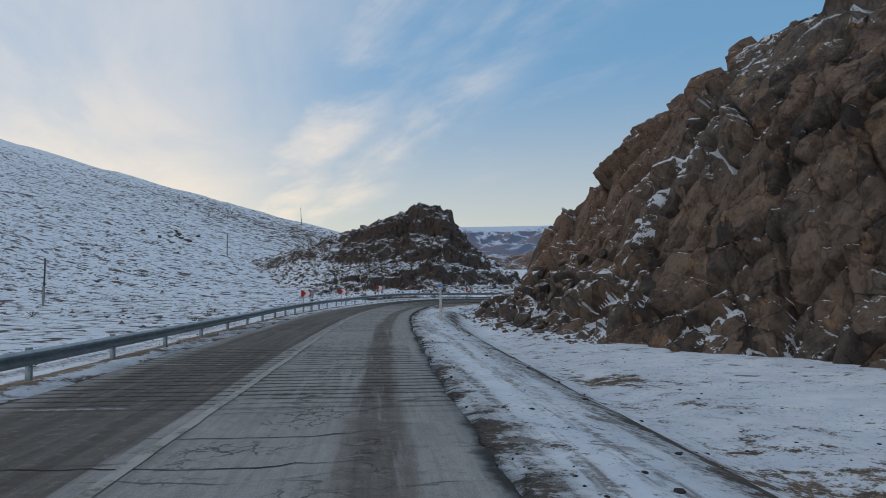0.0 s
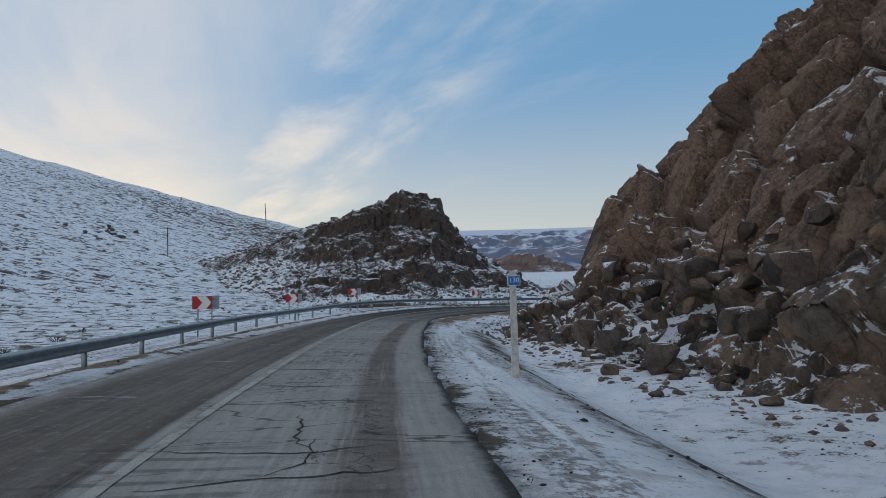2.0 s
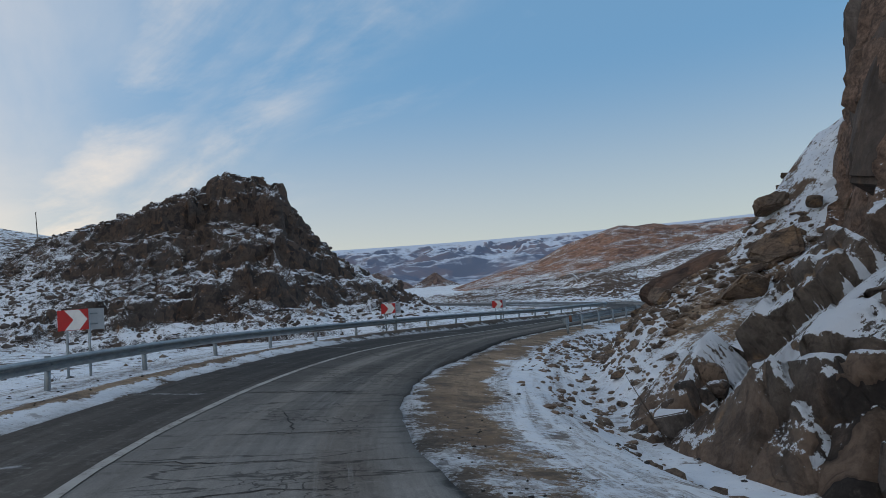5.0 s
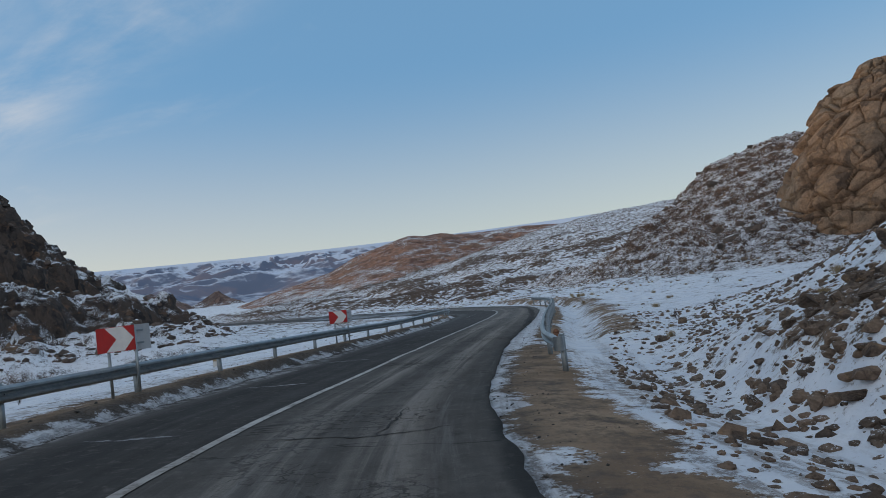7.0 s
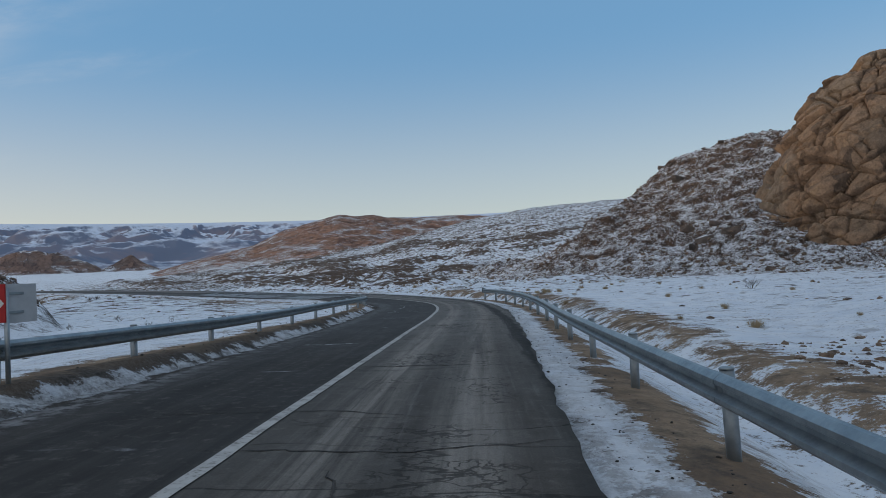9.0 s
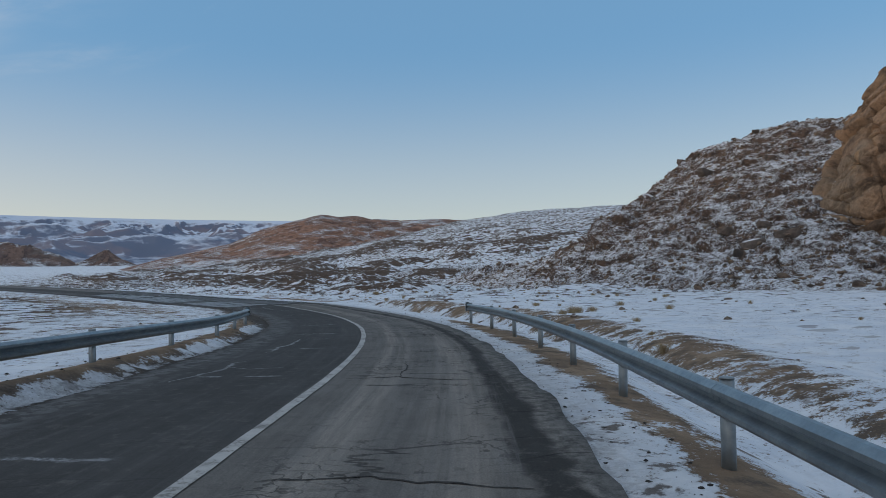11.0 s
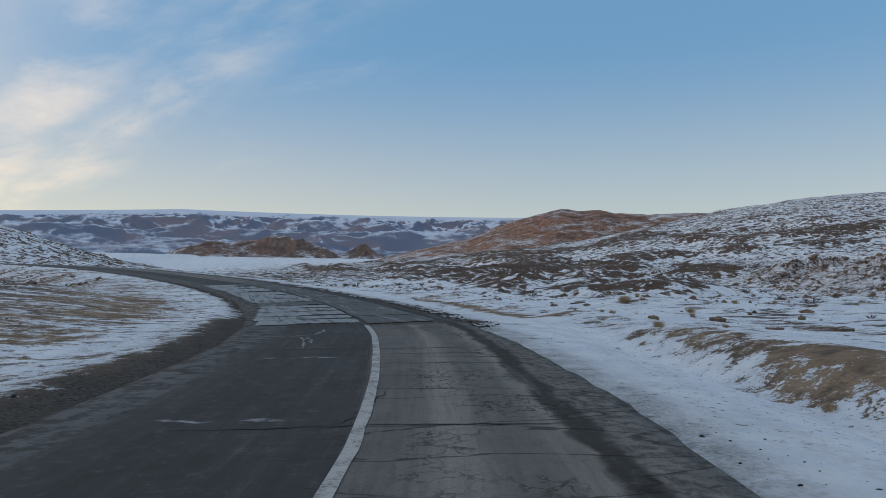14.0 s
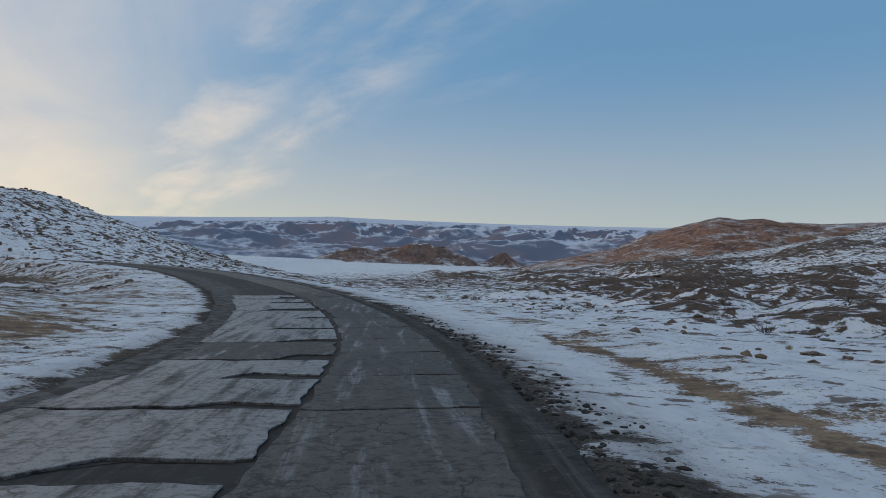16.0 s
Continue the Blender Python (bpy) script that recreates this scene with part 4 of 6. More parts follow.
def mesh_from_grid(name, pts, mat, shade=True):
    nu, nv = pts.shape[:2]
    me = bpy.data.meshes.new(name)
    idx = np.arange(nu * nv).reshape(nu, nv)
    quads = np.stack([idx[:-1, :-1], idx[1:, :-1], idx[1:, 1:], idx[:-1, 1:]], -1).reshape(-1, 4)
    me.vertices.add(nu * nv)
    me.vertices.foreach_set("co", pts.reshape(-1).astype(np.float32))
    me.loops.add(quads.size)
    me.loops.foreach_set("vertex_index", quads.reshape(-1).astype(np.int32))
    me.polygons.add(len(quads))
    me.polygons.foreach_set("loop_start", np.arange(0, quads.size, 4, dtype=np.int32))
    me.polygons.foreach_set("use_smooth", np.full(len(quads), shade))
    me.update(calc_edges=True)
    me.validate()
    me.materials.append(mat)
    return me


def stretched(lo, hi, fine, grow, out_lo, out_hi):
    mid = list(np.arange(lo, hi, fine))
    up, step = [mid[-1]], fine
    while up[-1] < out_hi:
        step *= grow
        up.append(up[-1] + step)
    down, step = [mid[0]], fine
    while down[-1] > out_lo:
        step *= grow
        down.append(down[-1] - step)
    return np.array(down[:0:-1] + mid + up[1:])


def build_ground():
    gx = stretched(-26, 84, 0.5, 1.035, -3600, 3600)
    gy = stretched(-8, 232, 0.5, 1.035, -1500, 4300)
    x, y = np.meshgrid(gx, gy, indexing="ij")
    z, s, lat, side = ground_height(x, y)
    me = mesh_from_grid("ground", np.stack([x, y, z], -1), SNOWY)
    att = me.attributes.new("soil", "FLOAT", "POINT")
    att.data.foreach_set("value", soil_cover(s, lat, side, x, y).reshape(-1).astype(np.float32))
    _, right = lane_edges(s)
    grit = np.where(lat > 0, np.exp(-((side / 0.6) ** 2)) * (1 - 0.25 * smooth(s, 130, 142) * (1 - smooth(s, 225, 240))) + np.where(lat > 0, 1.2 * np.exp(-(((side - 0.1) / 0.7) ** 2)) * smooth(s, 246, 254), 0), np.minimum(1.7 * np.exp(-((side / (0.45 + 0.50 * smooth(s, 154, 162) * (1 - smooth(s, 200, 215)) + 0.75 * smooth(s, 222, 238) * (1 - 0.85 * smooth(s, 254, 261)))) ** 2)), 1.0))
    first = (lat > 0) * (1 - smooth(s, 126, 138))
    grit = np.clip(grit + first * (0.25 * np.exp(-(((side - 0.20) / 0.35) ** 2)) + 0.75 * np.exp(-(((side - 3.1) / 0.8) ** 2)) + 0.22 * smooth(side, 0.8, 2.0) * (1 - smooth(side, 7, 10)) * (1 - smooth(s, 98, 110))), 0, 1)
    grit = np.clip(grit + 0.30 * (lat > 0) * smooth(s, 228, 240) * np.exp(-((side / 1.2) ** 2)), 0, 1)
    grit = np.clip(grit + 0.45 * (lat > 0) * smooth(s, 250, 257) * np.exp(-(((side - 0.6) / 1.3) ** 2)), 0, 1)
    att = me.attributes.new("grit", "FLOAT", "POINT")
    att.data.foreach_set("value", grit.reshape(-1).astype(np.float32))
    for name, value in (("across", np.clip(lat, -60, 60)), ("along", s)):
        me.attributes.new(name, "FLOAT", "POINT").data.foreach_set("value", value.reshape(-1).astype(np.float32))
    att = me.attributes.new("heath", "FLOAT", "POINT")
    att.data.foreach_set("value", smooth(side, 6.0, 14.0).reshape(-1).astype(np.float32))
    tagged(new("ground", me), "wind-blown snow over brown soil and dry grass in a valley", "ground", kind="structure")


def ground_at(x, y):
    z, _, _, _ = ground_height(np.array([float(x)]), np.array([float(y)]))
    return float(z[0])


def part(name, bm, mat, parent, label=""):
    me = bpy.data.meshes.new(name)
    bm.to_mesh(me)
    bm.free()
    me.materials.append(mat)
    ob = new(name, me)
    ob.parent = parent
    if label:
        tagged(ob, label)
    return ob


def share(name, me, parent, m):
    ob = new(name, me)
    ob.parent = parent
    ob.matrix_basis = m
    return ob


def build_road():
    keep = RS > 2
    s, p, nrm, bank = RS[keep], RP[keep], RN[keep], RB[keep]
    left, right = lane_edges(s)
    wob = 0.10 * fractal(np.stack([s / 1.7, 0 * s, 0 * s], 1), 4, 71) + 0.06 * fractal(np.stack([s * 2, 0 * s, 0 * s], 1), 2, 75)
    wob2 = 0.10 * fractal(np.stack([s / 2.5, 0 * s + 9, 0 * s], 1), 4, 72)
    fr = np.r_[0.0, np.linspace(0, 1, 25), 1.0]
    lat = left[:, None] + wob2[:, None] + (right + wob - left - wob2)[:, None] * fr[None, :]
    z = p[:, 2, None] + bank[:, None] * lat
    flat = np.stack([(lat * 0.6).ravel(), np.repeat(s * 0.4, len(fr)), 0 * lat.ravel()], 1)
    z = z + 0.016 * fractal(flat, 3, 73).reshape(z.shape)

    def skin(v, u):
        """The unevenness of the asphalt at a distance along and aside."""
        v, u = np.broadcast_arrays(np.asarray(v, float), np.asarray(u, float))
        return 0.016 * fractal(np.stack([u.ravel() * 0.6, v.ravel() * 0.4, 0 * u.ravel()], 1), 3, 73).reshape(u.shape)

    z[:, 0] -= 0.16
    z[:, -1] -= 0.16
    pts = np.stack([p[:, 0, None] + nrm[:, 0, None] * lat, p[:, 1, None] + nrm[:, 1, None] * lat, z], -1)
    me = mesh_from_grid("road", pts[:, ::-1], ASPHALT)
    uv = me.uv_layers.new(name="road")
    co = np.stack([lat[:, ::-1], np.repeat(s[:, None], len(fr), 1)], -1).reshape(-1, 2)
    loops = np.empty(len(me.loops), np.int32)
    me.loops.foreach_get("vertex_index", loops)
    uv.data.foreach_set("uv", co[loops].reshape(-1).astype(np.float32))
    road = tagged(new("road", me), "old cracked grey asphalt road with dusty wheel tracks", "road", kind="structure")
    def on_road(v, u, lift):
        q = [np.interp(v, s, p[:, n]) for n in range(3)]
        nn = [np.interp(v, s, nrm[:, n]) for n in range(2)]
        return q[0] + nn[0] * u, q[1] + nn[1] * u, q[2] + np.interp(v, s, bank) * u + float(skin(v, u)) + lift

    def strip(name, keys, half, mat, seed, label, jag):
        """A ragged strip along stations (along, aside), thinning out towards both ends."""
        r = random.Random(seed)
        pts = []
        for (v0, u0), (v1, u1) in zip(keys[:-1], keys[1:]):
            count = max(2, int(math.hypot(v1 - v0, u1 - u0) / 0.16))
            pts += [(v0 + (v1 - v0) * k / count + r.gauss(0, jag), u0 + (u1 - u0) * k / count + r.gauss(0, jag)) for k in range(count)]
        pts.append(keys[-1])
        bm = bmesh.new()
        rows = []
        for k, (v, u) in enumerate(pts):
            a, b = pts[max(k - 1, 0)], pts[min(k + 1, len(pts) - 1)]
            dv, du = b[0] - a[0], b[1] - a[1]
            long = math.hypot(dv, du) or 1.0
            w = half * r.uniform(0.45, 1.3) * min(1.0, 0.15 + 4.0 * min(k, len(pts) - 1 - k) / len(pts))
            rows.append([bm.verts.new(on_road(v - w * e * du / long, u + w * e * dv / long, h)) for e, h in ((-1, 0.007), (0, 0.009), (1, 0.007))])
        for r0, r1 in zip(rows[:-1], rows[1:]):
            for e in (0, 1):
                bm.faces.new((r0[e], r0[e + 1], r1[e + 1], r1[e]))
        bmesh.ops.recalc_face_normals(bm, faces=bm.faces)
        if sum(f.normal.z for f in bm.faces) < 0:
            bmesh.ops.reverse_faces(bm, faces=bm.faces)
        part(name, bm, mat, road, label)

    rnd = random.Random(31)

    def broken_slab(at, long, u0, u1, scoop, mat):
        """A raised sheet of old asphalt with ragged edges; a corner of its front is broken out."""
        rim = []
        bite = rnd.uniform(0.25, 0.62)
        corners = [(u0, 0.0), (u0 + (u1 - u0) * bite, rnd.uniform(-0.2, 0.2)), (u0 + (u1 - u0) * (bite + 0.14), scoop), (u1, scoop * rnd.uniform(0.7, 1.5)), (u1, long), ((u0 + u1) / 2, long + rnd.uniform(-0.2, 0.2)), (u0, long)]
        for (ua, va), (ub, vb) in zip(corners, corners[1:] + corners[:1]):
            count = max(2, int(math.hypot(ub - ua, vb - va) / 0.16))
            for k in range(count):
                u, v = ua + (ub - ua) * k / count, va + (vb - va) * k / count
                w = Vector((u * 1.1, (at + v) * 0.9, u0))
                rim.append((u + 0.10 * noise.noise(w * 2.0), at + v + 0.20 * noise.noise(w + Vector((7, 0, 0))) + 0.07 * noise.noise(w * 5.0)))
        cu, cv = sum(u for u, v in rim) / len(rim), sum(v for u, v in rim) / len(rim)
        lift = rnd.uniform(0.030, 0.045)
        bm = bmesh.new()
        rings = [[bm.verts.new(on_road(v + (cv - v) * inset, u + (cu - u) * inset, d)) for u, v in rim] for d, inset in ((0.004, 0.006), (lift - 0.008, 0.0), (lift, 0.008))]
        for r0, r1 in zip(rings[:-1], rings[1:]):
            for k in range(len(rim)):
                bm.faces.new((r0[k], r0[(k + 1) % len(rim)], r1[(k + 1) % len(rim)], r1[k]))
        bm.faces.new(rings[-1])
        bmesh.ops.recalc_face_normals(bm, faces=bm.faces)
        bmesh.ops.triangulate(bm, faces=[f for f in bm.faces if len(f.verts) > 4])
        part("asphalt_patch", bm, mat, road)
        front = sum(max(2, int(math.hypot(b[0] - a[0], b[1] - a[1]) / 0.16)) for a, b in zip(corners[:3], corners[1:4]))
        # no crack here: a dark strip paints the shade under the slab's front edge
        strip("crack", [(v - 0.02, u) for u, v in rim[: front + 1 : 3]], 0.032, TAR, 600 + int(at * 10) + int(u0 * 7), "dark open crack; at slab fronts, painted undercut shade", 0.01)

    for u0, u1, mat in ((-3.9, -0.42, PATCH_ICY), (-0.22, 2.12, PATCH)):
        at = 252.75
        while at < 291:
            long = rnd.uniform(2.4, 4.2) if u0 < -1 else rnd.uniform(2.6, 4.6)
            scoop = rnd.choice((0.5, 0.9, 1.2)) if u0 < -1 else rnd.choice((0.0, 0.05, 0.15))
            broken_slab(at, long, u0 + rnd.uniform(-0.15, 0.15), u1, scoop, mat if rnd.random() < 0.8 else PATCH)
            at += long + rnd.uniform(0.05, 0.14)
    for n, (keys, half) in enumerate(((((207.6, -2.75), (208.7, -2.56), (209.6, -2.35), (210.6, -2.50), (211.2, -2.30)), 0.045), (((209.9, -2.45), (209.5, -1.9), (209.7, -1.2)), 0.022),
                                      (((213.3, -2.35), (213.9, -2.21), (214.9, -2.35), (215.6, -2.1), (217.9, -2.07)), 0.05), (((217.9, -2.07), (217.6, -1.5), (217.8, -1.1)), 0.03),
                                      (((249.4, -3.9), (249.1, -3.1), (249.0, -2.4), (249.3, -1.9), (250.1, -1.7), (251.1, -1.6)), 0.050), (((248.9, -2.1), (247.8, -1.9), (247.0, -1.8)), 0.035), (((249.0, -2.4), (248.5, -2.2), (247.1, -2.0), (246.0, -1.9)), 0.035), (((248.4, -3.4), (248.5, -2.5)), 0.02), (((246.0, -3.2), (245.9, -2.4), (246.0, -1.6)), 0.02))):
        strip("frost_vein", keys, half, FROST, 700 + n, "white frost in a jagged crack", 0.025)
    at = 62.0
    while at < 251.0:
        u0, u1 = (rnd.uniform(-0.4, 1.0), rnd.uniform(2.4, 3.3)) if rnd.random() < 0.72 else (rnd.uniform(-2.6, -1.5), rnd.uniform(1.0, 3.2))
        middle = (rnd.uniform(0.3, 0.7) * (u1 - u0) + u0, at + rnd.gauss(0, 0.16))
        if not 70.5 < at < 84.0:
            strip("crack", ((at + rnd.gauss(0, 0.12), u0), (middle[1], middle[0]), (at + rnd.gauss(0, 0.2), u1)), rnd.uniform(0.012, 0.030), TAR, 800 + int(at * 10), "dark open crack; at slab fronts, painted undercut shade", 0.028)
            if rnd.random() < 0.35:
                strip("crack", ((middle[1], middle[0]), (middle[1] + rnd.uniform(0.6, 1.4), middle[0] + rnd.gauss(0, 0.4)), (middle[1] + rnd.uniform(1.6, 3.0), middle[0] + rnd.gauss(0, 0.5))), rnd.uniform(0.010, 0.020), TAR, 900 + int(at * 10), "dark open crack; at slab fronts, painted undercut shade", 0.03)
        at += rnd.choice((0.9, 1.6, 2.6, 4.0, 5.5)) * rnd.uniform(0.8, 1.3)
    # the line between the lanes: dusty and rubbed first, fresher beyond the bend
    for start, end, paint, label in ((20, 160, FADED_PAINT, "dusty, half worn white painted line"), (160, 252.0, PAINT, "worn white painted line")):
        k = (s >= start) & (s <= end)
        half = interp(s[k], LINE_OFF)[:, None] + np.array([-0.075, 0.075])
        q = p[k][:, None, :2] + nrm[k][:, None, :] * half[..., None]
        edge = 0.02 * fractal(np.stack([s[k] * 3, 0 * s[k], 0 * s[k]], 1), 2, 74)
        q[:, 1] += nrm[k] * edge[:, None]
        zz = p[k][:, 2, None] + bank[k][:, None] * half + skin(s[k][:, None], half) + 0.011
        line = new("centre_line", mesh_from_grid("centre_line", np.concatenate([q, zz[..., None]], -1)[:, ::-1], paint))
        line.parent = road
        tagged(line, label)


build_ground()
build_road()


# ---- cliffs and hills ----
def normals_of(g):
    du, dv = np.gradient(g, axis=0), np.gradient(g, axis=1)
    n = np.cross(du, dv)
    return n / (np.linalg.norm(n, axis=-1, keepdims=True) + 1e-9)


def jointed(pts, scales, seed, tilt=(0.35, 0.15, 0.25), groove=0.3, pillow=0.0, joint=0.12):
    """How far jointed rock stands out at each point: tilted blocks of several sizes, rounded off towards the joints between them."""
    turn = np.array(Euler(tilt).to_matrix())
    out = np.zeros(len(pts))
    for n, (size, amp, tall) in enumerate(scales):
        warp = np.stack([fractal(pts / (size * 1.6) + 31 * m, 2, seed + 40 + m) for m in range(3)], 1) * size * 0.30
        q = (pts + warp) @ turn.T / (np.array([1.0, 1.0, tall]) * size)
        plane, gap = blocks(q, seed + 7 * n)
        out += amp * (plane - groove * (1 - smooth(gap, 0.0, joint)) - pillow * (1 - np.clip(gap / 0.55, 0, 1)) ** 2)
    return out


def build_cliff():
    """A slope of jointed slabs that lie along the fall of the face, steeper and more broken towards its end."""
    _, dense = spline(np.column_stack([BASE, 0 * BASE[:, 0]]), 0.1)
    dense = dense[dense[:, 1] < 89]
    foot = dense[(np.linspace(0, 1, 760) * (len(dense) - 1)).astype(int), :2]
    run = np.r_[np.linspace(-1.2, 17, 210), np.linspace(17.3, 60, 80)]
    steep = interp(foot[:, 1], ((20, 0.50), (36, 0.55), (48, 0.85), (60, 1.0)))
    r = np.where(run[None, :] < 17, run[None, :] * steep[:, None], run[None, :] - 17 + 17 * steep[:, None])
    x = foot[:, 0, None] + r * 0.985
    y = foot[:, 1, None] + r * 0.12
    z = cliff_height(foot[:, 1, None] + 0 * r, np.maximum(r, 0)) - 1.15 - 0.6 * smooth(-r, 0, 0.7) - 2.6 * smooth(foot[:, 1, None], 80, 86)
    g = np.stack([x, y, z], -1)
    n = normals_of(g)
    n = np.where(n[..., 2:] < 0, -n, n)
    pts = g.reshape(-1, 3)
    tall = interp(foot[:, 1], ((0, 1), (80, 1), (86, 0.7), (91, 0.4)))[:, None] + 0 * r
    lean = (0.22, -0.68, 0.12)
    d = jointed(pts, ((9.0, 0.80, 1.9), (3.8, 0.62, 2.1)), 301, lean, 1.0, 0.08, 0.06)
    d = d + jointed(pts, ((1.6, 0.30, 1.7), (0.7, 0.085, 1.3)), 331, (0.1, -0.5, 0.4), 0.65, 0.06, 0.08)
    blocky = jointed(pts, ((6.0, 1.25, 1.6), (2.7, 0.50, 1.6), (1.1, 0.13, 1.3)), 371, (0.10, -0.25, 0.2), 1.0, 0.05, 0.06)
    d = d + (blocky - d) * np.repeat(smooth(foot[:, 1], 45, 57), len(run))
    d = d + 0.8 * fractal(pts / 9.0, 3, 351) + 0.05 * fractal(pts / 0.8, 3, 361)
    d = (d.reshape(r.shape) - 0.05 - 0.25 * smooth(foot[:, 1, None], 48, 60) * smooth(r, 3, 9) - 0.15 * smooth(foot[:, 1, None], 52, 62) * smooth(r, 8, 12)) * tall * smooth(r, -1.0, 1.5)
    gully = np.exp(-(((foot[:, 1, None] - 41.5 - 0.55 * r) / 2.6) ** 2)) * smooth(r, 0.5, 3.5) * (1 - smooth(r, 8, 12))
    # snow blown into the joints, in some stretches of the face
    box = lambda a, k: (np.cumsum(np.pad(a, ((k, k), (0, 0)), "edge"), 0)[2 * k :] - np.cumsum(np.pad(a, ((k, k), (0, 0)), "edge"), 0)[: -2 * k]) / (2 * k)
    hollow = box(box(d, 9).T, 9).T - d
    drift = smooth(fractal(pts / np.array([7.0, 7.0, 4.0]), 3, 391).reshape(r.shape), -0.12, 0.16) * (1 - 0.75 * smooth(r, 7, 13)) * (1 - 0.5 * smooth(foot[:, 1, None], 52, 62) * smooth(r, 5, 9))
    drift = 1.25 * smooth(hollow, 0.05, 0.22) * drift * smooth(foot[:, 1, None], 18, 26)
    ledges = 0.45 * smooth(foot[:, 1, None] + 0 * r, 50, 60) * (1 - smooth(r, 5.5, 9.0)) 
    g = g + n * (d - 0.6 * gully)[..., None]
    me = mesh_from_grid("rock_cliff", g, CLIFF_ROCK)
    me.attributes.new("gully", "FLOAT", "POINT").data.foreach_set("value", (np.maximum(gully, ledges) + drift).reshape(-1).astype(np.float32))
    # reddish upper rock; its lighter tone is the western glow put into the colour
    rust = smooth(foot[:, 1, None] + 0 * r, 46, 60) * smooth(r, 3.5, 7.5)
    me.attributes.new("rust", "FLOAT", "POINT").data.foreach_set("value", rust.reshape(-1).astype(np.float32))
    tagged(new("rock_cliff", me), "dark brown jointed rock cliff with snow on its ledges", "cliff")


def hill_mesh(name, gx, gy, height, scales, seed, mat, rough=0.5, lift=None, groove=0.3):
    """A hill's mesh, and its points and slopes for what lies on it."""
    x, y = np.meshgrid(gx, gy, indexing="ij")
    z = height(x, y)
    g = np.stack([x, y, z], -1)
    n = normals_of(g)
    n = np.where(n[..., 2:] < 0, -n, n)
    pts = g.reshape(-1, 3)
    d = (jointed(pts, scales, seed, groove=groove) + rough * fractal(pts / 7.0, 4, seed + 90)).reshape(x.shape)
    if lift is not None:
        d = d * lift(x, y, z)
    g = g + n * d[..., None]
    return mesh_from_grid(name, g, mat), g, np.abs(normals_of(g)[..., 2])


def lying_on(g, level, count, seed, lo, hi, power, flat_from, keep):
    """Spots for stones on a hill's mesh, where it is flat enough: rows of x, y, z, size."""
    rnd = np.random.RandomState(seed)
    i, j = rnd.randint(0, g.shape[0] - 1, 6 * count), rnd.randint(0, g.shape[1] - 1, 6 * count)
    u, v = rnd.uniform(0, 1, (2, 6 * count, 1))
    p = g[i, j] + (g[i + 1, j] - g[i, j]) * u + (g[i, j + 1] - g[i, j]) * v
    ok = (level[i, j] > flat_from) & keep(p[:, 0], p[:, 1], p[:, 2])
    p = p[ok][:count]
    size = lo + (hi - lo) * rnd.uniform(0, 1, len(p)) ** power
    return np.column_stack([p[:, :2], p[:, 2] + size * 0.05, size])


def build_hills():
    me, g, level = hill_mesh("rock_hill", np.arange(-96, 24, 0.34), np.r_[np.arange(131, 178, 0.34), np.arange(178, 222, 1.2)], lambda x, y: rock_hill(x, y) - 0.35 - 1.5 * smooth(rock_hill(x, y), 0.6, -0.3),
                             ((5.0, 0.50, 2.6), (2.2, 0.42, 2.2), (0.95, 0.22, 1.3)), 401, HILL_ROCK, 0.6,
                             lambda x, y, z: (0.12 + 0.88 * smooth(x, -40, -26)) * smooth(z, -0.5, 2.5))
    x, z = g[..., 0], g[..., 2]
    crag = smooth(x, -36, -26) * (1 - smooth(x, -4, 5)) * (0.55 + 0.45 * smooth(fractal(g.reshape(-1, 3) / 9.0, 3, 447).reshape(x.shape), -0.25, 0.1)) * smooth(z, 0.5, 2.5)
    me.attributes.new("gully", "FLOAT", "POINT").data.foreach_set("value", (-0.42 * crag).reshape(-1).astype(np.float32))
    tagged(new("rock_hill", me), "dark craggy rock hill dusted with snow behind the bend", "hill")
    LOOSE["hill_stones"] = lying_on(g, level, 9000, 411, 0.07, 0.50, 2.6, 0.60, lambda x, y, z: (y < 174) & (z > 0.3))
    me, g, level = hill_mesh("rocky_hillside", np.arange(88, 165, 0.42), np.arange(104, 258, 0.42), lambda x, y: relief(x, y) + eastern_hill(x, y) - 0.15,
                             ((5.0, 0.30, 1.0), (1.7, 0.20, 1.0), (0.85, 0.12, 1.0)), 501, SCREE, 0.9,
                             lambda x, y, z: smooth(eastern_hill(x, y), 0.0, 2.0))
    tagged(new("rocky_hillside", me), "hillside of brown rubble half covered by snow", "hill")
    LOOSE["hillside_stones"] = lying_on(g, level, 13000, 511, 0.06, 0.42, 3.0, 0.4, lambda x, y, z: (x < 146) & (eastern_hill(x, y) > 0.3))


LOOSE = {}
TOR = ((0.0, 24.0, -2.0), (0.10, 22.6, 3.0), (0.30, 20.0, 10.5), (0.45, 17.6, 16.0), (0.57, 14.9, 20.3), (0.68, 12.4, 23.8), (0.78, 10.2, 27.0), (0.86, 8.0, 29.6), (0.91, 5.6, 30.9), (0.95, 3.6, 32.8), (0.98, 2.0, 33.2), (1.0, 0.0, 33.4))


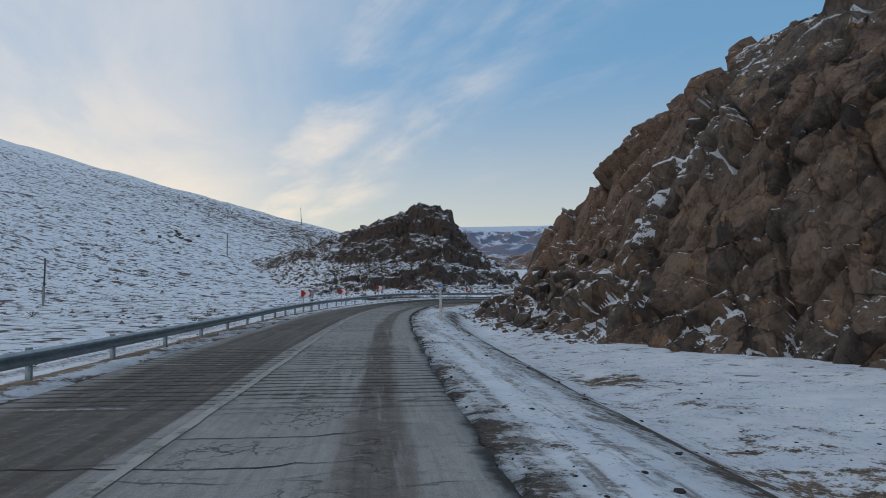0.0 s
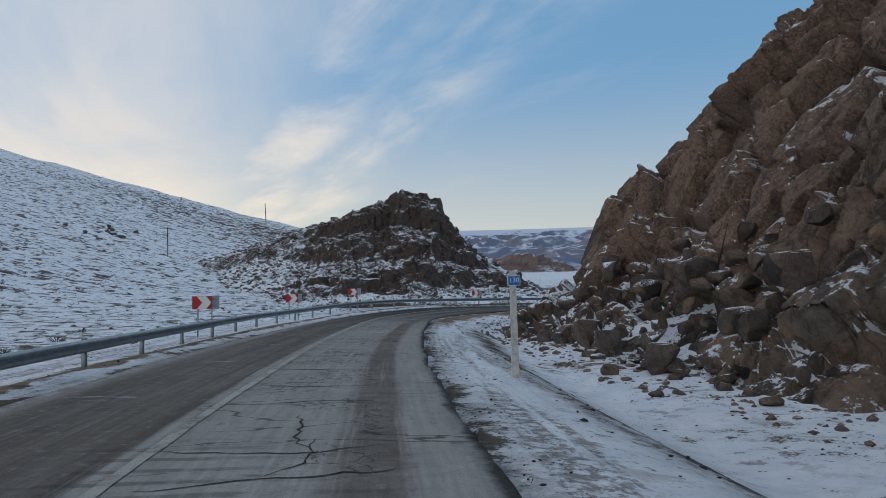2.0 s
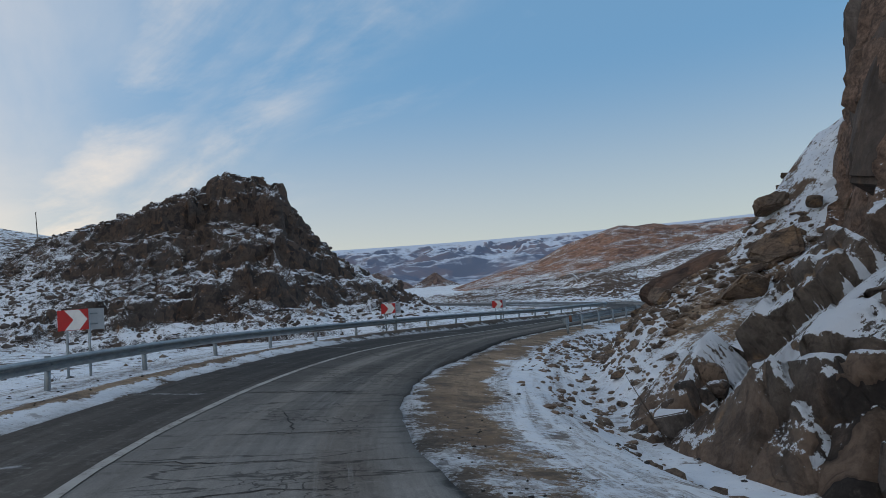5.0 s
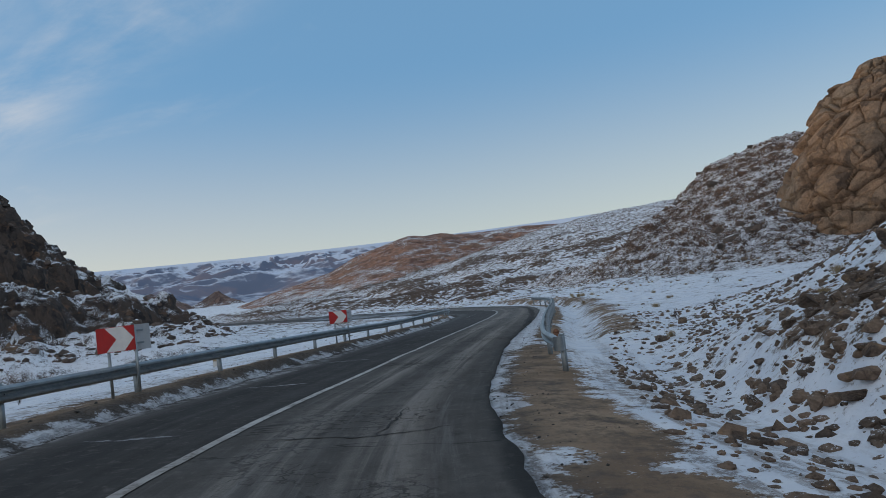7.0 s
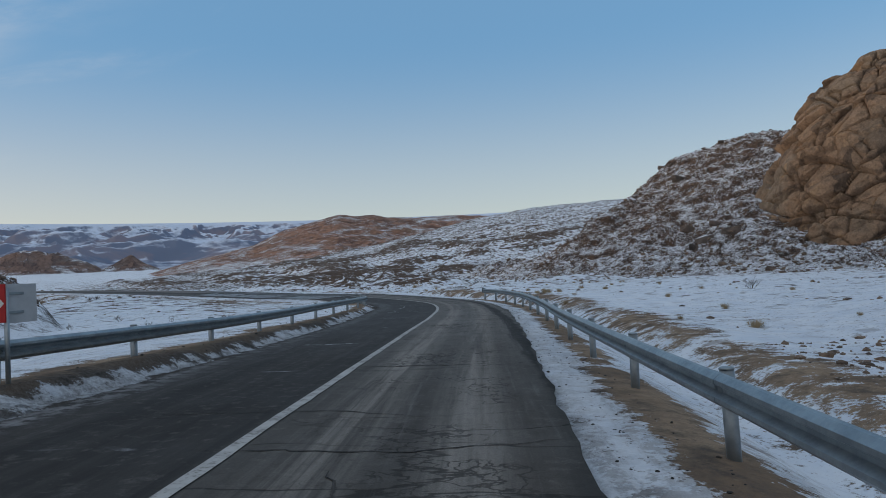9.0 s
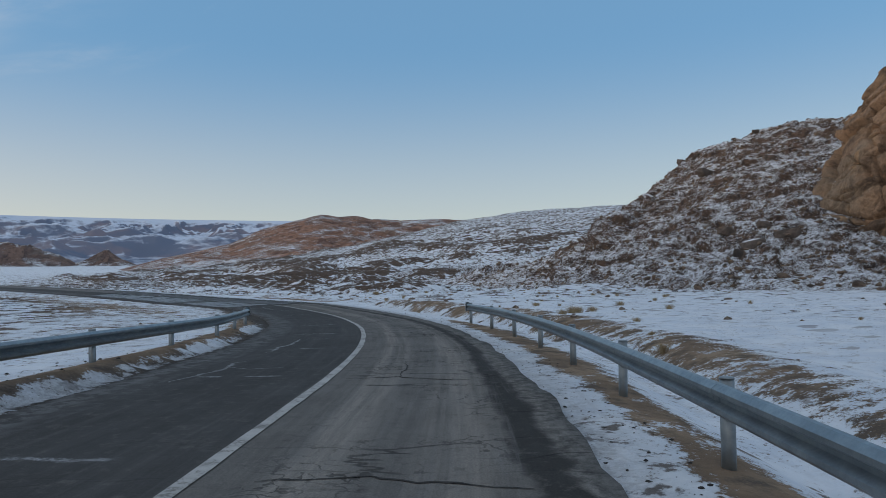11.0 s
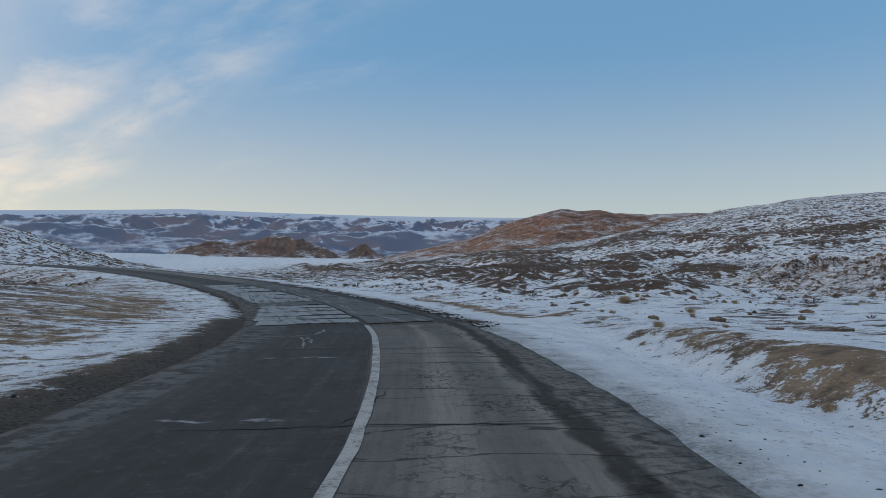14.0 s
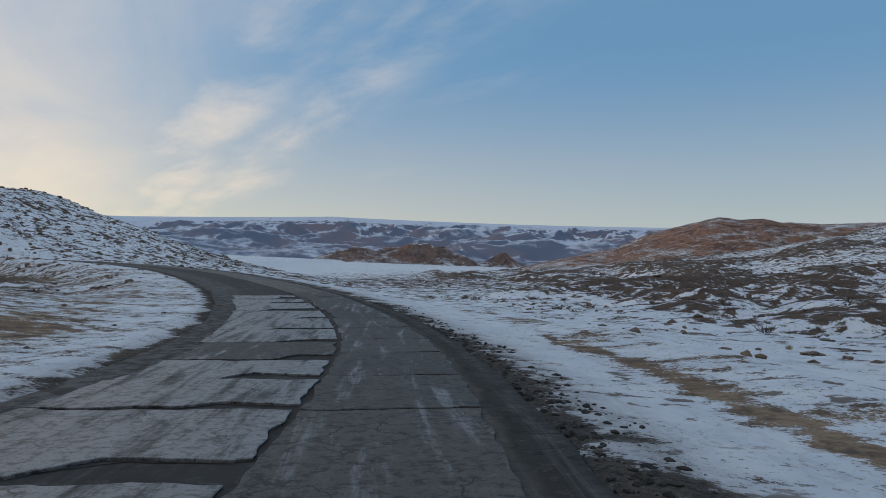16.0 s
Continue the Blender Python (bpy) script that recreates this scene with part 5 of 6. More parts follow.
def build_tor():
    """A dome of weathered granite: broad sheets parted by deep joints."""
    th = np.linspace(0, 2 * np.pi, 620)
    h = np.linspace(0, 1, 300)
    t, v = np.meshgrid(th, h, indexing="ij")
    radius = np.interp(v, [k[0] for k in TOR], [k[1] for k in TOR])
    g = np.stack([131 + radius * np.cos(t), 150 + radius * np.sin(t), np.interp(v, [k[0] for k in TOR], [k[2] for k in TOR])], -1)
    pts = g.reshape(-1, 3)
    d = jointed(pts, ((11.0, 0.85, 0.50), (4.8, 0.50, 0.45), (1.9, 0.10, 0.5)), 601, (0.45, 0.40, 0.3), 0.95, 0.35, 0.060).reshape(t.shape)
    d = d + (0.5 * fractal(pts / 6.0, 3, 641) + 0.07 * fractal(pts / 0.9, 3, 651)).reshape(t.shape)
    d[-1] = d[0]
    n = np.stack([np.cos(t), np.sin(t), 0.5 + 0 * t], -1)
    g = g + n * (d * smooth(1 - v, 0.0, 0.08))[..., None]
    tagged(new("granite_tor", mesh_from_grid("granite_tor", g, TOR_ROCK)), "tall ochre granite tor of weathered blocks", "rock")


def polar_hills(name, az, near, far, steps, height, mat, label, middle=(40, 130)):
    a, r = np.meshgrid(np.radians(az), np.linspace(near, far, steps), indexing="ij")
    x, y = middle[0] + r * np.sin(a), middle[1] + r * np.cos(a)
    me = mesh_from_grid(name, np.stack([x, y, height(x, y, np.degrees(a), r)], -1)[:, ::-1], mat)
    return tagged(new(name, me), label, "hills", kind="structure")


def build_distance():
    def flat(x, y):
        return np.stack([x.ravel(), y.ravel(), 0 * x.ravel()], 1)

    def red_hill(x, y, az, r):
        slope = interp(az, ((10, 0.015), (14, 0.035), (17, 0.046), (19.4, 0.056), (20.8, 0.067), (22.2, 0.0775), (24, 0.087), (25.9, 0.0955), (27.2, 0.1008), (28.6, 0.0975), (30.3, 0.0990), (31.6, 0.0945),
                             (33, 0.0925), (35.5, 0.0935), (38, 0.0922), (41, 0.088), (46, 0.078), (58, 0.06)))
        f = flat(x, y)
        ribs = 1 - np.abs(fractal(f / 60.0, 5, 811).reshape(x.shape))
        low = relief(x, y) - 4
        body = np.clip((r - 470) / 300, 0, 1) ** 0.85 * (1 - 0.35 * smooth(r, 775, 1100))
        rough = 1 + (0.30 * (ribs - 0.86) + 0.12 * fractal(f / 22.0, 5, 801).reshape(x.shape)) * (1 - 0.72 * smooth(r, 640, 760))
        return low + np.maximum(0.6 + slope * 770 - low, 0) * body * rough

    def mountains(x, y, az, r):
        f = flat(x, y)
        low = relief(x, y)
        top = interp(az, ((-62, 0.054), (-35, 0.065), (-20, 0.0715), (-4, 0.0885), (40, 0.0855)))
        bent = f + np.stack([60 * fractal(f / 300.0 + 17, 2, 835), 60 * fractal(f / 300.0 + 41, 2, 837), 0 * f[:, 0]], 1)
        crests = np.zeros(x.shape)
        for size, weight, seed in ((430.0, 0.56, 839), (200.0, 0.27, 841), (90.0, 0.12, 843), (42.0, 0.05, 845)):
            crests = crests + weight * np.clip(1 - 3.0 * np.abs(fractal(bent / size, 2, seed)), 0, 1).reshape(x.shape)
        climb = interp(r, ((1350, 0.0), (1480, 0.42), (1800, 0.66), (2200, 0.83), (2700, 0.97), (3200, 1.0)))
        back = smooth(r, 2900, 3420)
        body = climb * ((0.34 + 0.86 * crests) * (1 - back) + back)
        body = np.minimum(body, 0.90 + 0.10 * back) * (1 - 0.14 * smooth(r, 3440, 3640))
        return low - 8 + (top * r - low + 8) * body * smooth(az, -62, -45)

    def foothills(x, y, az, r):
        rise = interp(az, ((-6, 0), (-3.5, 10), (-1.5, 22), (0, 17), (1.5, 24), (3, 31), (4.7, 36), (6, 29), (7.3, 20), (8.3, 7), (9.2, 9), (10.5, 22), (11.8, 15), (13, 0)))
        rough = 0.85 + 0.55 * fractal(flat(x, y) / 55.0, 5, 851).reshape(x.shape)
        return relief(x, y) - 6 + (1 + 1.75 * rise) * np.exp(-(((r - 1400) / 75) ** 2)) * rough

    polar_hills("foothill", np.linspace(-7, 14, 260), 1260, 1540, 60, foothills, FOOTHILL, "low brown rocky foothills dusted with snow")
    polar_hills("red_hill", np.linspace(10, 60, 520), 460, 1100, 190, red_hill, RED_EARTH, "reddish brown bare hill beyond the valley", (45, 160))
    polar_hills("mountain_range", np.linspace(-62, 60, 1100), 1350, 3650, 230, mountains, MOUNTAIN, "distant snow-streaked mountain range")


build_cliff()
build_hills()
build_tor()
build_distance()


# ---- guard rails ----
def tube(bm, a, b, r1, r2, sides=12, cap=True):
    """A tapered tube between two points."""
    a, b = Vector(a), Vector(b)
    turn = (b - a).to_track_quat("Z", "Y").to_matrix()
    rings = []
    for p, r in ((a, r1), (b, r2)):
        rings.append([bm.verts.new(p + turn @ Vector((r * math.cos(2 * math.pi * k / sides), r * math.sin(2 * math.pi * k / sides), 0))) for k in range(sides)])
    for k in range(sides):
        f = bm.faces.new((rings[0][k], rings[0][(k + 1) % sides], rings[1][(k + 1) % sides], rings[1][k]))
        f.smooth = True
    if cap:
        bm.faces.new(rings[0][::-1])
        bm.faces.new(rings[1])


def slab(bm, x0, x1, y0, y1, z0, z1, bevel=0.0):
    made = bmesh.ops.create_cube(bm, size=1.0)["verts"]
    for v in made:
        v.co = Vector((x0 + (v.co.x + 0.5) * (x1 - x0), y0 + (v.co.y + 0.5) * (y1 - y0), z0 + (v.co.z + 0.5) * (z1 - z0)))
    if bevel:
        edges = list({e for v in made for e in v.link_edges})
        bmesh.ops.bevel(bm, geom=edges, offset=bevel, segments=2, affect="EDGES")


def mesh_of(name, bm, mat):
    me = bpy.data.meshes.new(name)
    bm.to_mesh(me)
    bm.free()
    me.materials.append(mat)
    return me


WAVE = ((0.0, 0.755), (0.03, 0.75), (0.082, 0.705), (0.085, 0.665), (0.012, 0.625), (0.008, 0.585), (0.085, 0.545), (0.082, 0.505), (0.03, 0.46), (0.0, 0.455))


def rail_post_meshes():
    bm = bmesh.new()
    tube(bm, (0, 0, -0.45), (0, 0, 0.775), 0.068, 0.068, 14)
    tube(bm, (0, 0, 0.775), (0, 0, 0.795), 0.075, 0.06, 14)
    post = mesh_of("post", bm, GALVANISED)
    bm = bmesh.new()
    slab(bm, 0.05, 0.105, -0.05, 0.05, 0.50, 0.70, 0.012)
    spacer = mesh_of("spacer", bm, GALVANISED)
    bm = bmesh.new()
    tube(bm, (0.10, 0, 0.605), (0.135, 0, 0.605), 0.022, 0.016, 8)
    bolt = mesh_of("bolt", bm, GALVANISED)
    return post, spacer, bolt


POST, SPACER, BOLT = rail_post_meshes()


def guard_rail(stations, side, label, ends):
    """A wave-beam guard rail on round posts every four metres; stations: distance along the road, aside of its middle, drop below
    its plane; side: +1 where the road lies to its right."""
    at = np.array(stations)
    keys = np.stack([np.interp(at[:, 0], RS, RP[:, n]) + np.interp(at[:, 0], RS, RN[:, n]) * at[:, 1] for n in (0, 1)] + [at[:, 2]], 1)
    run, fine = spline(keys, 0.25)
    n_span = round(run[-1] / 4.0)
    even = np.linspace(0, run[-1], n_span * 4 + 1)
    line = np.stack([np.interp(even, run, fine[:, n]) for n in range(3)], 1)
    _, lat, zr = to_road(line[:, 0], line[:, 1])
    low = zr - line[:, 2]
    zg = np.convolve(np.r_[[low[0]] * 4, low, [low[-1]] * 4], np.ones(9) / 9, "valid")
    tan = np.gradient(line[:, :2], axis=0)
    tan /= np.linalg.norm(tan, axis=1)[:, None]
    toward = np.stack([tan[:, 1], -tan[:, 0]], 1) * side
    rail = new("guard_rail")
    tagged(rail, label, "guard rail", "guard rails along the bends")
    rnd = random.Random(int(at[0, 0] * 10) + 5)
    for k in range(n_span):
        bm = bmesh.new()
        rings = []
        a, b = 4 * k, 4 * k + 4
        for m in range(a, b + 1):
            lap = 0.006 if k % 2 else 0.0
            outer = [(d + 0.10 + lap, h) for d, h in WAVE]
            inner = [(d + 0.10 + lap - 0.009, h) for d, h in WAVE[::-1]]
            end = 0.12 * (1 if m == b else 0) - 0.12 * (1 if m == a else 0)
            ring = []
            for d, h in outer + inner:
                p = line[m, :2] + toward[m] * d + tan[m] * end
                ring.append(bm.verts.new((p[0], p[1], zg[m] + h)))
            rings.append(ring)
        count = len(rings[0])
        for r0, r1 in zip(rings[:-1], rings[1:]):
            for v in range(count):
                bm.faces.new((r0[v], r0[(v + 1) % count], r1[(v + 1) % count], r1[v]))
        bm.faces.new(rings[0])
        bm.faces.new(rings[-1][::-1])
        bmesh.ops.recalc_face_normals(bm, faces=bm.faces)
        part("beam", bm, GALVANISED, rail)
    for k in range(n_span + 1):
        m = 4 * k
        ang = math.degrees(math.atan2(toward[m, 1], toward[m, 0]))
        foot = pose(line[m, 0], line[m, 1], zg[m], rnd.uniform(-1.5, 1.5), rnd.uniform(-1.5, 1.5), ang)
        share("post", POST, rail, foot)
        share("spacer", SPACER, rail, foot)
        share("bolt", BOLT, rail, foot)
    for m in ends:
        m = 0 if m == 0 else len(line) - 1
        sign = -1 if m == 0 else 1
        bm = bmesh.new()
        rows = []
        long, low, tall = (0.16, 0.45, 0.76) if m == 0 else (0.34, 0.42, 0.82)
        for k in range(9):
            a = math.pi * k / 8
            p = line[m, :2] + toward[m] * (0.09 + 0.12 * math.cos(a)) + tan[m] * sign * (0.10 + long * math.sin(a))
            q = line[m, :2] + toward[m] * (0.09 + 0.108 * math.cos(a)) + tan[m] * sign * (0.10 + (long - 0.012) * math.sin(a))
            lo, hi = zg[m] + 0.45 + (low - 0.45) * math.sin(a), zg[m] + 0.76 + (tall - 0.76) * math.sin(a)
            rows.append([bm.verts.new((p[0], p[1], lo)), bm.verts.new((p[0], p[1], hi)), bm.verts.new((q[0], q[1], hi)), bm.verts.new((q[0], q[1], lo))])
        for r0, r1 in zip(rows[:-1], rows[1:]):
            for v in range(4):
                bm.faces.new((r0[v], r1[v], r1[(v + 1) % 4], r0[(v + 1) % 4]))
        bmesh.ops.recalc_face_normals(bm, faces=bm.faces)
        part("terminal", bm, GALVANISED, rail, "rounded steel end piece")
        if m == 0:
            x, y = line[1, :2] - toward[1] * 0.02
            bm = bmesh.new()
            for h0, h1, r0, r1 in ((0.50, 0.76, 0.075, 0.075), (0.76, 0.82, 0.075, 0.060), (0.82, 0.855, 0.060, 0.030)):
                tube(bm, (x, y, zg[1] + h0), (x, y, zg[1] + h1), r0, r1, 14)
            part("reflector", bm, RUST, rail, "rust-brown rounded reflector on the back of the beam")
    return rail


LEFT_RAIL = ((14, -4.5, 0.15), (40, -4.3, 0.15), (68, -4.2, 0.15), (92, -4.1, 0.15), (104, -4.4, 0.15), (115, -4.8, 0.15), (127, -5.1, 0.13), (140, -5.1, 0.10), (150, -5.0, 0.06), (160, -4.9, 0.0),
             (168, -4.7, -0.12), (180, -4.7, -0.13), (195, -4.8, -0.08), (215, -4.85, -0.06), (221, -4.85, -0.06), (226.7, -4.85, -0.06))
RIGHT_RAIL = ((166.2, 5.08, 0.06), (170, 4.80, 0.06), (180, 4.75, 0.05), (190, 4.83, 0.05), (200, 4.85, 0.04), (211, 4.83, 0.02), (219, 4.92, 0.0), (225.2, 4.98, 0.0))
guard_rail(LEFT_RAIL, 1, "galvanised wave-beam guard rail on round posts in the snow", (1,))
guard_rail(RIGHT_RAIL, -1, "galvanised wave-beam guard rail on round posts above a sandy bank", (0, 1))


# ---- signs and posts ----
def chevron_sign(x, y, yaw):
    sign = new("chevron_sign")
    z0 = ground_at(x, y)
    _, _, zr = to_road(np.array([x]), np.array([y]))
    mid = float(zr[0]) + (1.30 if y < 80 else 1.42) - z0
    sign.matrix_basis = pose(x, y, z0, 0, 0, yaw)
    tagged(sign, "red bend sign with a white chevron on two steel posts", "road sign", "bend signs behind the guard rail")
    bm = bmesh.new()
    slab(bm, -0.42, 0.42, -0.02, 0.0, mid - 0.28, mid + 0.28, 0.006)
    front = part("board", bm, SIGN_RED, sign)
    bm = bmesh.new()
    shape = [(-0.22, 0.27), (0.18, 0.27), (0.40, 0.0), (0.18, -0.27), (-0.22, -0.27), (0.02, 0.0)]
    rows = [[bm.verts.new((u, yy, mid + v)) for u, v in shape] for yy in (-0.026, -0.021)]
    bm.faces.new(rows[0])
    bm.faces.new(rows[1][::-1])
    for k in range(6):
        bm.faces.new((rows[0][k], rows[1][k], rows[1][(k + 1) % 6], rows[0][(k + 1) % 6]))
    bmesh.ops.recalc_face_normals(bm, faces=bm.faces)
    part("chevron", bm, SIGN_WHITE, front, "broad white arrowhead")
    for u in (-0.20, 0.40):
        bm = bmesh.new()
        tube(bm, (u, 0.04, -0.4), (u, 0.04, mid + 0.22), 0.034, 0.034, 12)
        part("post", bm, GALVANISED, sign)
    # a second board for the other way, set at an angle on the same posts
    bm = bmesh.new()
    slab(bm, 0.0, 0.56, -0.010, 0.010, mid - 0.30, mid + 0.28, 0.006)
    bmesh.ops.transform(bm, matrix=pose(0.37, 0.09, 0, 0, 0, 74), verts=bm.verts)
    rear = part("rear_board", bm, SIGN_BACK, sign, "pale grey back of a second board")
    for v in (-0.14, 0.14):
        bm = bmesh.new()
        slab(bm, 0.0, 0.30, -0.026, -0.012, mid + v - 0.02, mid + v + 0.02, 0.003)
        bmesh.ops.transform(bm, matrix=pose(0.37, 0.09, 0, 0, 0, 74), verts=bm.verts)
        part("bracket", bm, GALVANISED, rear)
    return sign


for sign_x, sign_y, sign_yaw in ((-12.4, 57.4, 2), (-12.8, 74.0, 0), (-10.9, 87.4, -12), (0.05, 105.2, -26), (10.3, 118.0, -32)):
    chevron_sign(sign_x, sign_y, sign_yaw)


def text_mesh(name, words, size, mat):
    curve = bpy.data.curves.new(name, "FONT")
    curve.body, curve.size, curve.align_x, curve.align_y, curve.extrude = words, size, "CENTER", "CENTER", 0.002
    ob = new(name, curve)
    bpy.context.view_layer.update()
    me = bpy.data.meshes.new_from_object(ob.evaluated_get(bpy.context.evaluated_depsgraph_get()))
    bpy.data.objects.remove(ob)
    me.materials.clear()
    me.materials.append(mat)
    return me


def kilometre_post(x, y):
    km = new("kilometre_post")
    z0 = ground_at(x, y)
    top = 2.5 - z0
    km.matrix_basis = pose(x, y, z0, 0, 0, 10)
    tagged(km, "whitewashed concrete kilometre post with a blue number plate", "kilometre post")
    bm = bmesh.new()
    low = [(-0.075, -0.08), (0.075, -0.08), (0.085, 0.08), (-0.085, 0.08)]
    rings = [[bm.verts.new((u * k, v * k, z)) for u, v in low] for z, k in ((-0.4, 1.05), (top - 0.03, 0.82), (top, 0.74))]
    for r0, r1 in zip(rings[:-1], rings[1:]):
        for k in range(4):
            bm.faces.new((r0[k], r0[(k + 1) % 4], r1[(k + 1) % 4], r1[k]))
    bm.faces.new(rings[-1])
    bmesh.ops.bevel(bm, geom=[e for e in bm.edges if abs(e.verts[0].co.z - e.verts[1].co.z) > 0.5], offset=0.02, segments=2, affect="EDGES")
    part("shaft", bm, WHITEWASH, km)
    zc = top - 0.235
    bm = bmesh.new()
    slab(bm, -0.155, 0.155, -0.110, -0.060, zc - 0.125, zc + 0.115, 0.006)
    plate = part("plate", bm, SIGN_WHITE, km, "white-edged number plate")
    bm = bmesh.new()
    slab(bm, -0.140, 0.140, -0.115, -0.1095, zc - 0.11, zc + 0.10, 0.002)
    part("panel", bm, SIGN_BLUE, plate, "blue enamel panel")
    words = share("number", text_mesh("number", "130", 0.165, SIGN_WHITE), plate, pose(0, -0.118, zc, 90, 0, 0))
    tagged(words, "white figures")


kilometre_post(0.0, 45.0)


def marker_stub(x, y):
    stub = tagged(new("marker_stub"), "short yellowed concrete stub in the snow behind the rail", "marker post")
    stub.matrix_basis = pose(x, y, ground_at(x, y), 0, 4, 20)
    bm = bmesh.new()
    tube(bm, (0, 0, -0.3), (0, 0, 0.36), 0.13, 0.12, 12)
    tube(bm, (0, 0, 0.36), (0, 0, 0.40), 0.12, 0.09, 12)
    part("shaft", bm, WHITEWASH, stub)
    bm = bmesh.new()
    tube(bm, (0, 0, 0.20), (0, 0, 0.30), 0.133, 0.130, 12, False)
    part("band", bm, STRAW, stub, "faded yellow band")


marker_stub(4.0, 114.6)


def utility_pole(x, y, tall, lean):
    pole = new("utility_pole")
    pole.matrix_basis = pose(x, y, ground_at(x, y), 0, lean, 20)
    tagged(pole, "dark wooden utility pole on a concrete stub in the snow", "utility pole", "utility poles on the slope")
    bm = bmesh.new()
    tube(bm, (0, 0, 0.9), (0, 0, tall), 0.13, 0.09, 10)
    part("shaft", bm, WOOD, pole)
    bm = bmesh.new()
    slab(bm, -0.13, 0.13, -0.36, -0.13, -0.5, 2.6, 0.02)
    part("stub", bm, CONCRETE, pole, "grey concrete stub")
    for z in (1.2, 2.3):
        bm = bmesh.new()
        tube(bm, (0, -0.1, z), (0, -0.1, z + 0.05), 0.27, 0.27, 12)
        part("wire_binding", bm, GALVANISED, pole)
    for u in (-0.22, 0.22):
        bm = bmesh.new()
        tube(bm, (0, 0, tall - 0.3 + u), (u, 0, tall - 0.25 + u), 0.018, 0.018, 6)
        tube(bm, (u, 0, tall - 0.25 + u), (u, 0, tall - 0.08 + u), 0.05, 0.035, 8)
        part("insulator", bm, SIGN_WHITE, pole)


for pole_x, pole_y, pole_tall, pole_lean in ((-54, 84, 6.2, 1), (-61.8, 165, 6.0, 0), (-69.8, 261, 7.0, -2)):
    utility_pole(pole_x, pole_y, pole_tall, pole_lean)


# ---- boulders, rubble and plants ----
def boulder_mesh(seed, mat, worn=0.05):
    """An angular block: the hull of a few points on a rounded box, with worn edges and a slightly uneven skin."""
    rnd = random.Random(seed)
    bm = bmesh.new()
    for _ in range(15):
        p = Vector([rnd.uniform(-1, 1) for _ in range(3)])
        p = p / max(abs(c) for c in p) * rnd.uniform(0.78, 1.0)
        bm.verts.new(p * (1.0 if p.length < 1.25 else 1.25 / p.length) * 0.72)
    hull = bmesh.ops.convex_hull(bm, input=bm.verts)
    bmesh.ops.delete(bm, geom=list({g for g in hull["geom_interior"] + hull["geom_unused"] if isinstance(g, bmesh.types.BMVert)}), context="VERTS")
    bmesh.ops.dissolve_limit(bm, angle_limit=radians(16), verts=bm.verts, edges=bm.edges)
    bmesh.ops.bevel(bm, geom=list(bm.edges), offset=worn, segments=2, affect="EDGES")
    bmesh.ops.triangulate(bm, faces=bm.faces)
    bmesh.ops.subdivide_edges(bm, edges=[e for e in bm.edges if e.calc_length() > 0.30], cuts=1)
    bmesh.ops.triangulate(bm, faces=bm.faces)
    for v in bm.verts:
        v.co *= 1 + 0.05 * noise.noise(v.co * 2.3 + Vector((seed, 0, 0))) + 0.025 * noise.noise(v.co * 6.0 + Vector((seed, 3, 0)))
    return mesh_of("boulder", bm, mat)


BOULDERS = [boulder_mesh(40 + n, STONE, 0.09) for n in range(12)]
DARK_BLOCKS = [boulder_mesh(60 + n, CLIFF_STONE, 0.04) for n in range(12)]


def surface_at(x, y):
    """The ground, or the fan of the cliff where it stands higher."""
    z = ground_at(x, y)
    run = float(cliff_run(np.array([x]), np.array([y]))[0])
    if 12 < y < 86 and run > 0:
        z = max(z, float(cliff_height(np.array([y]), np.array([run]))[0]) - 1.15 - 2.6 * float(smooth(np.array([y]), 80, 86)[0]))
    return z


def boulder(x, y, size, rnd, label, group, flat=0.75, sink=0.25, kinds=None):
    kinds = kinds or BOULDERS
    ob = new("boulder", kinds[rnd.randrange(len(kinds))])
    sx, sy, sz = size * rnd.uniform(0.8, 1.3), size * rnd.uniform(0.7, 1.1), size * flat * rnd.uniform(0.75, 1.15)
    m = pose(x, y, surface_at(x, y) + sz * (0.62 - sink), rnd.uniform(-18, 18), rnd.uniform(-18, 18), rnd.uniform(0, 360))
    ob.matrix_basis = m @ Matrix.Diagonal((sx, sy, sz, 1))
    return tagged(ob, label, "boulder", group)


